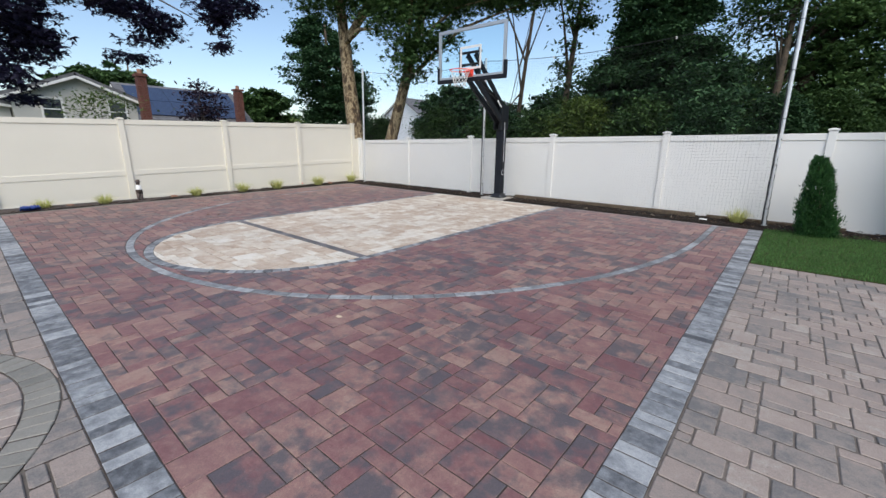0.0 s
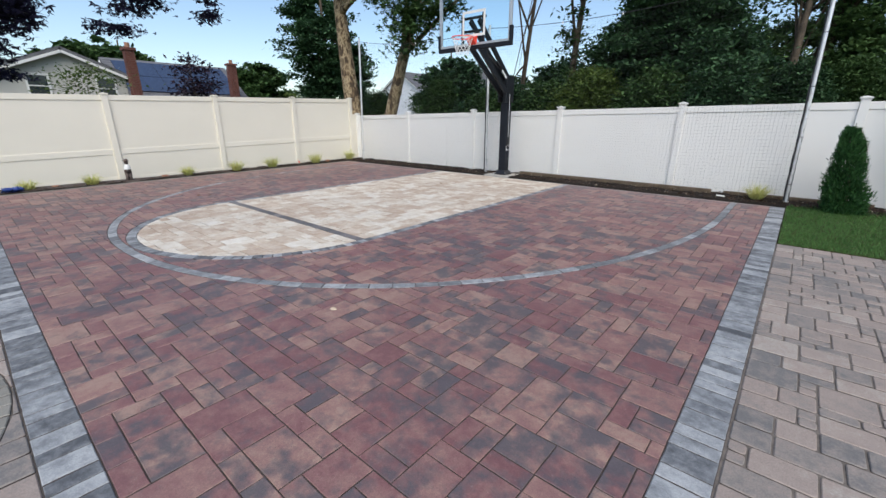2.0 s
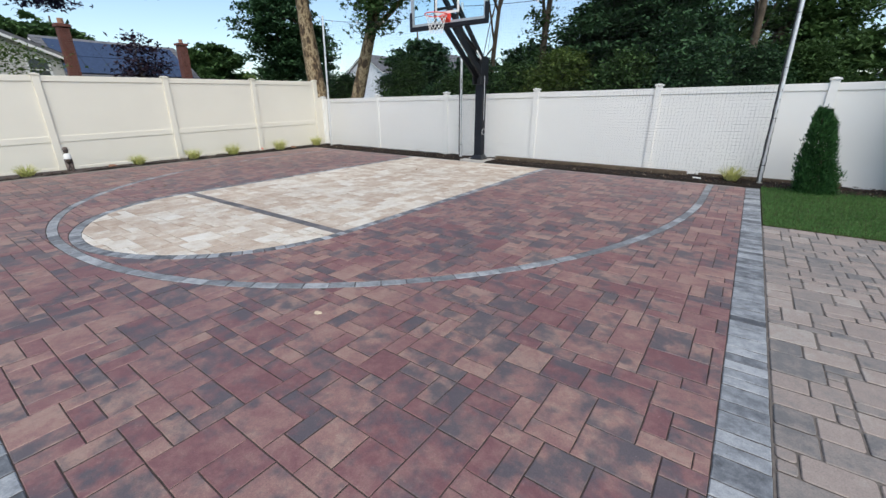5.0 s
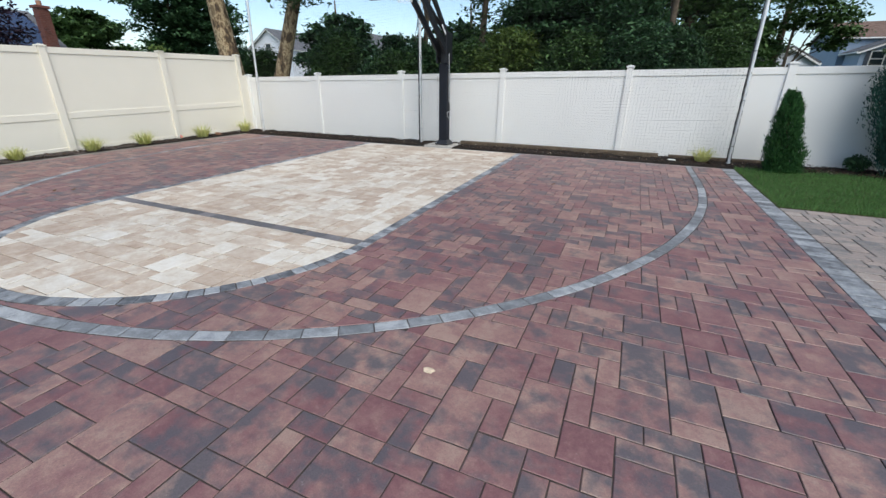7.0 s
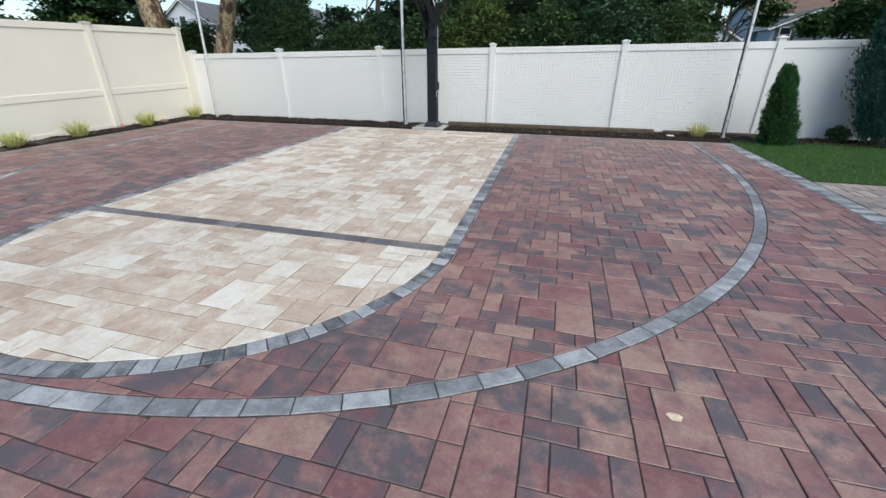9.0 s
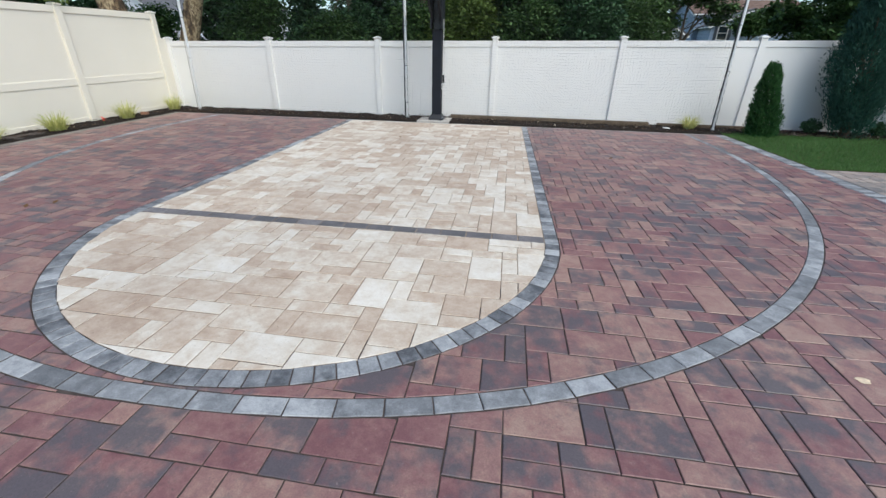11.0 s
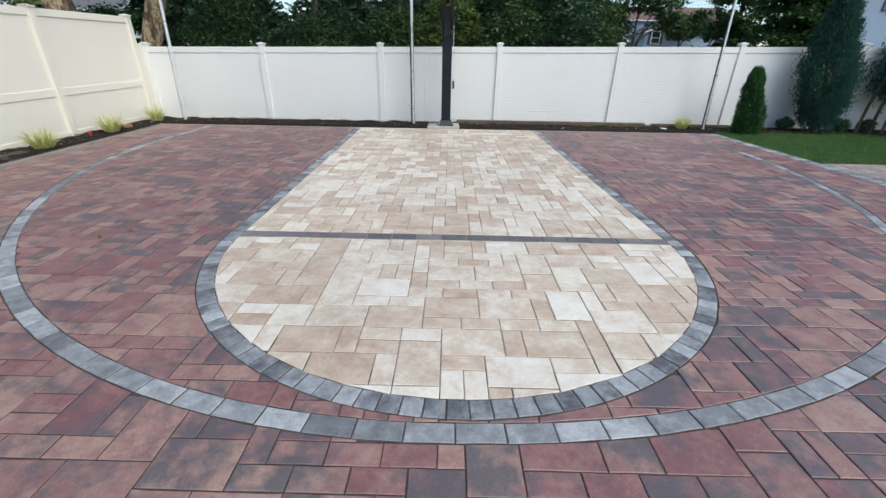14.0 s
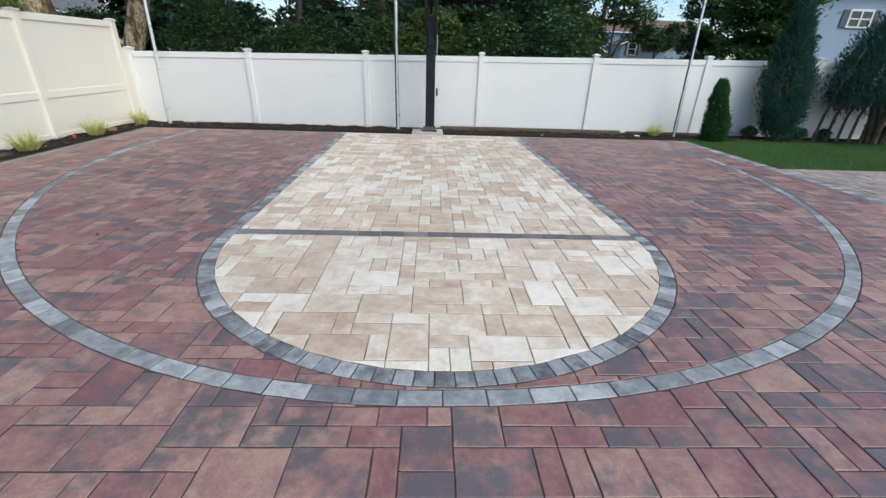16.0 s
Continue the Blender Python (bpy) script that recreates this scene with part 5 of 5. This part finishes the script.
def along(points, length, inner, outer):
    """Bricks along a curve: outlines between two offsets of it (points: place and outward normal)."""
    out = []
    pos = [p for p, _ in points]
    dist = [0.0]
    for a, b in zip(pos, pos[1:]):
        dist.append(dist[-1] + (b - a).length)
    n = max(1, round(dist[-1] / length))

    def at(s):
        i = min(len(dist) - 2, max(0, int(np.searchsorted(dist, s)) - 1))
        f = (s - dist[i]) / max(1e-6, dist[i + 1] - dist[i])
        return pos[i].lerp(pos[i + 1], f), points[i][1].lerp(points[i + 1][1], f).normalized()

    for k in range(n):
        (a, na), (b, nb) = at(dist[-1] * k / n), at(dist[-1] * (k + 1) / n)
        q = [tuple(a + na * outer), tuple(b + nb * outer), tuple(b + nb * inner), tuple(a + na * inner)]
        out.append(q if area(q) > 0 else q[::-1])
    return out


def band(name, label, pieces, mats, gap=0.003, ch=0.0038, tilt=0.001, seed=6):
    th = thing(name, label, "paver band", kind="structure")
    lay(pieces, "brick", mats, th, "bricks_far", gap=gap, ch=ch, seed=seed, tilt=tilt)
    return th


pts = [(Vector((KEY_X - KEY_R - 0.026 * (y - FT_Y), y)), Vector((-1, 0))) for y in np.linspace(Y_BACK, FT_Y + 0.05, 24)]
pts += [(Vector((KEY_X + KEY_R * math.cos(a), FT_Y + KEY_R * math.sin(a))), Vector((math.cos(a), math.sin(a)))) for a in np.linspace(math.pi, 2 * math.pi, 90)]
pts += [(Vector((KEY_X + KEY_R - 0.012 * (y - FT_Y), y)), Vector((1, 0))) for y in np.linspace(FT_Y + 0.05, Y_BACK, 24)]
band("trim_key_band", "blue-grey paver band round the cream key", along(pts, 0.100, 0.0, BAND), GREY)
band("trim_free_throw_line", "dark grey paver line across the key",
     along([(Vector((KEY_X - KEY_R, 3.675)), Vector((0, -1))), (Vector((KEY_X + KEY_R, 3.675)), Vector((0, -1)))], 0.215, 0.0, 0.125), DARK)
cx, cy, ea, eb = ARC
pts = [(Vector((cx - ea, y)), Vector((-1, 0))) for y in np.linspace(Y_BACK, cy + 0.05, 10)]
for a in np.linspace(math.pi, 2 * math.pi, 200):
    k = 2 / ARC_P[math.cos(a) > 0]
    p = Vector((cx + math.copysign(ea * abs(math.cos(a)) ** k, math.cos(a)), cy - eb * abs(math.sin(a)) ** k))
    pts.append((p, arc_edge(p.x, min(p.y, cy - 1e-4))[1]))
pts += [(Vector((cx + ea, y)), Vector((1, 0))) for y in np.linspace(cy + 0.05, Y_BACK, 10)]
band("trim_three_point_line", "blue-grey paver line of the three-point arc", along(pts, 0.215, -ARC_W, 0.0), LINE)


def strip(x0, y0, x1, y1, w, nx, ny, lo, hi, seed):
    """A soldier course of uneven brick widths along a line."""
    rg = random.Random(seed)
    a, b = Vector((x0, y0)), Vector((x1, y1))
    d, n = (b - a).normalized(), Vector((nx, ny))
    s, L, out = 0.0, (b - a).length, []
    while s < L - 0.03:
        e = min(L, s + rg.choice((lo, lo, hi)))
        q = [tuple(a + d * s), tuple(a + d * e), tuple(a + d * e + n * w), tuple(a + d * s + n * w)]
        out.append(q if area(q) > 0 else q[::-1])
        s = e
    return out


band("trim_border_side", "blue-grey soldier course between court and patio", strip(X_IN, Y_OUT, X_IN, Y_BACK + 0.05, X_OUT - X_IN, 1, 0, 0.092, 0.15, 1), GREY)
band("trim_border_front", "blue-grey soldier course along the near court edge", strip(X_IN, Y_OUT, -13.0, Y_OUT, Y_IN - Y_OUT, 0, 1, 0.092, 0.15, 2), GREY)
band("trim_edge_side", "pale grey paver edging beside the mulch bed", strip(court_left(Y_IN), Y_IN, court_left(Y_BACK), Y_BACK, 0.125, 1, 0, 0.20, 0.23, 3), PALE)
tagged(Mesh().slab([(-13.0, Y_BACK + 0.002), (X_IN, Y_BACK + 0.002), (X_IN, Y_BACK + 0.05), (-13.0, Y_BACK + 0.05)], -0.03, -0.002, 0.006).make("trim_edge_back", CONCRETE),
       "thin concrete edging along the back of the court", "edging", kind="structure")


def rounded(x0, y0, x1, y1, rg, r=0.016, g=0.0026, gy=0.0030):
    """The outline of a tumbled paver: corners cut unevenly."""
    x0, y0, x1, y1 = x0 + g, y0 + gy, x1 - g, y1 - gy
    r = min(r, (x1 - x0) * 0.3, (y1 - y0) * 0.3)
    k = [r * rg.uniform(0.6, 1.2) for i in range(4)]
    j = [rg.uniform(0, 0.004) for i in range(4)]
    return [(x0 + k[0], y0 + j[0]), (x1 - k[1], y0 + j[0]), (x1 - k[1] * 0.3 - j[1], y0 + k[1] * 0.3), (x1 - j[1], y0 + k[1]), (x1 - j[1], y1 - k[2]), (x1 - k[2] * 0.3 - j[1], y1 - k[2] * 0.3),
            (x1 - k[2], y1 - j[2]), (x0 + k[3], y1 - j[2]), (x0 + k[3] * 0.3 + j[3], y1 - k[3] * 0.3), (x0 + j[3], y1 - k[3]), (x0 + j[3], y0 + k[0]), (x0 + k[0] * 0.3 + j[3], y0 + k[0] * 0.3)]


rg = random.Random(12)
V = 0.083
tan = [rounded(*q, rg) for q in tiling(X_OUT + 0.006, 6.87 - 68 * V, 46, 68, V, [(3, 2, 4.5), (2, 2, 5), (2, 1, 1.5), (2, 3, 1.6), (3, 3, 1.2)], 21)]
tan.sort(key=lambda q: abs(q[0][0] + 0.2) + 0.35 * abs(q[0][1] - 2.8))
lay(tan, "paver", TAN, patio, "pavers_far", gap=0.0, ch=0.0045, seed=4, tilt=0.002, rugged=False)
RINGC, RINGR = Vector((-3.70, -1.13)), 1.555
front = []
for q in tiling(X_OUT - 150 * V, Y_OUT - 52 * V, 150, 52, V, [(3, 2, 4), (2, 2, 3), (2, 3, 1), (4, 2, 2), (2, 1, 1)], 22, False):
    poly = rounded(q[0], q[1], q[2], q[3], rg)
    c = middle(poly)
    d = c - RINGC
    if d.length < RINGR + 0.3:
        poly = clip(poly, RINGC + d.normalized() * RINGR, d.normalized())
    if poly and c.x < X_OUT - 0.05:
        front.append(clip(poly, Vector((X_OUT, 0)), Vector((-1, 0))))
front = [q for q in front if q]
front.sort(key=lambda q: -middle(q).y)
lay(front, "paver", TAN, tagged(Mesh().box(-13.2, X_OUT, Y_OUT - 4.4, Y_OUT, -0.03, -0.0115).make("pavement_front", PATIO_SAND), "tan tumbled pavers cut round a paver circle", "pavement", kind="structure"),
    "pavers_far", limit=260, gap=0.0, ch=0.0045, seed=5, tilt=0.002, rugged=False)
r = RINGR
for k, (w, L, mats) in enumerate(((0.165, 0.115, PALE), (0.13, 0.10, TAN), (0.13, 0.10, TAN), (0.165, 0.12, PALE), (0.13, 0.10, TAN), (0.13, 0.10, TAN),
                              (0.165, 0.12, PALE), (0.13, 0.10, TAN), (0.13, 0.10, TAN), (0.13, 0.10, PALE))):
    pts = [(RINGC + Vector((math.cos(a), math.sin(a))) * r, Vector((math.cos(a), math.sin(a)))) for a in np.linspace(0, 2 * math.pi, 121)]
    band("trim_circle_ring", "ring of tumbled pavers in the patio circle", along(pts, L, -w, 0.0), mats, gap=0.004, ch=0.005, tilt=0.002, seed=k)
    r -= w
hub = [(RINGC.x + r * math.cos(a), RINGC.y + r * math.sin(a)) for a in np.linspace(0, 2 * math.pi, 24, endpoint=False)]
tagged(Mesh().slab(hub, -0.03, 0.0, 0.005).make("trim_circle_hub", TAN[0]), "round tan centre stone of the paver circle", "paver", kind="structure")

# a few dropped leaves, and a sand spill on the court
lf = leaf_mat("fallen_leaf", (0.05, 0.03, 0.015), (0.22, 0.12, 0.05), 0.1)
rng = np.random.default_rng(77)
for x, y in ((-7.885, 5.856), (-9.9, 5.5), (-9.3, 3.6), (-9.45, 3.45), (-10.6, 8.1), (-8.7, 7.3), (-5.1, 8.6), (-3.4, 6.9), (-6.9, 7.8)):
    a = rng.uniform(0, 6.28)
    d = np.array([[math.cos(a), math.sin(a), 0.25]]) * 0.035
    s = np.array([[-math.sin(a), math.cos(a), 0.2]]) * 0.02
    tagged(quads("fallen_leaf", np.array([[x, y, 0.012]]), d, s, lf), "dry brown fallen leaf lying on the pavers", "leaf", "fallen leaves")
sp = Mesh()
n = 28
ring = [(-3.21 + (0.031 + 0.004 * math.sin(3 * a) + 0.003 * math.sin(7 * a)) * math.cos(a), 2.21 + (0.026 + 0.003 * math.cos(2 * a)) * math.sin(a)) for a in np.linspace(0, 2 * math.pi, n, endpoint=False)]
sp.add([(x, y, 0.0035) for x, y in ring] + [(-3.21 + (x + 3.21) * 0.5, 2.21 + (y - 2.21) * 0.5, 0.006) for x, y in ring],
       [(i, (i + 1) % n, n + (i + 1) % n, n + i) for i in range(n)] + [tuple(range(n, 2 * n))])
tagged(sp.make("sand_spill", simple("pale_sand", (0.62, 0.50, 0.36), 0.95, var=0.3, scale=60)), "small pale sand mark on a red paver", "sand mark")

# parts keep their world places under Empties that stand at the base of their thing
for o in list(scene.objects):
    if o.type == "EMPTY":
        hold(o)
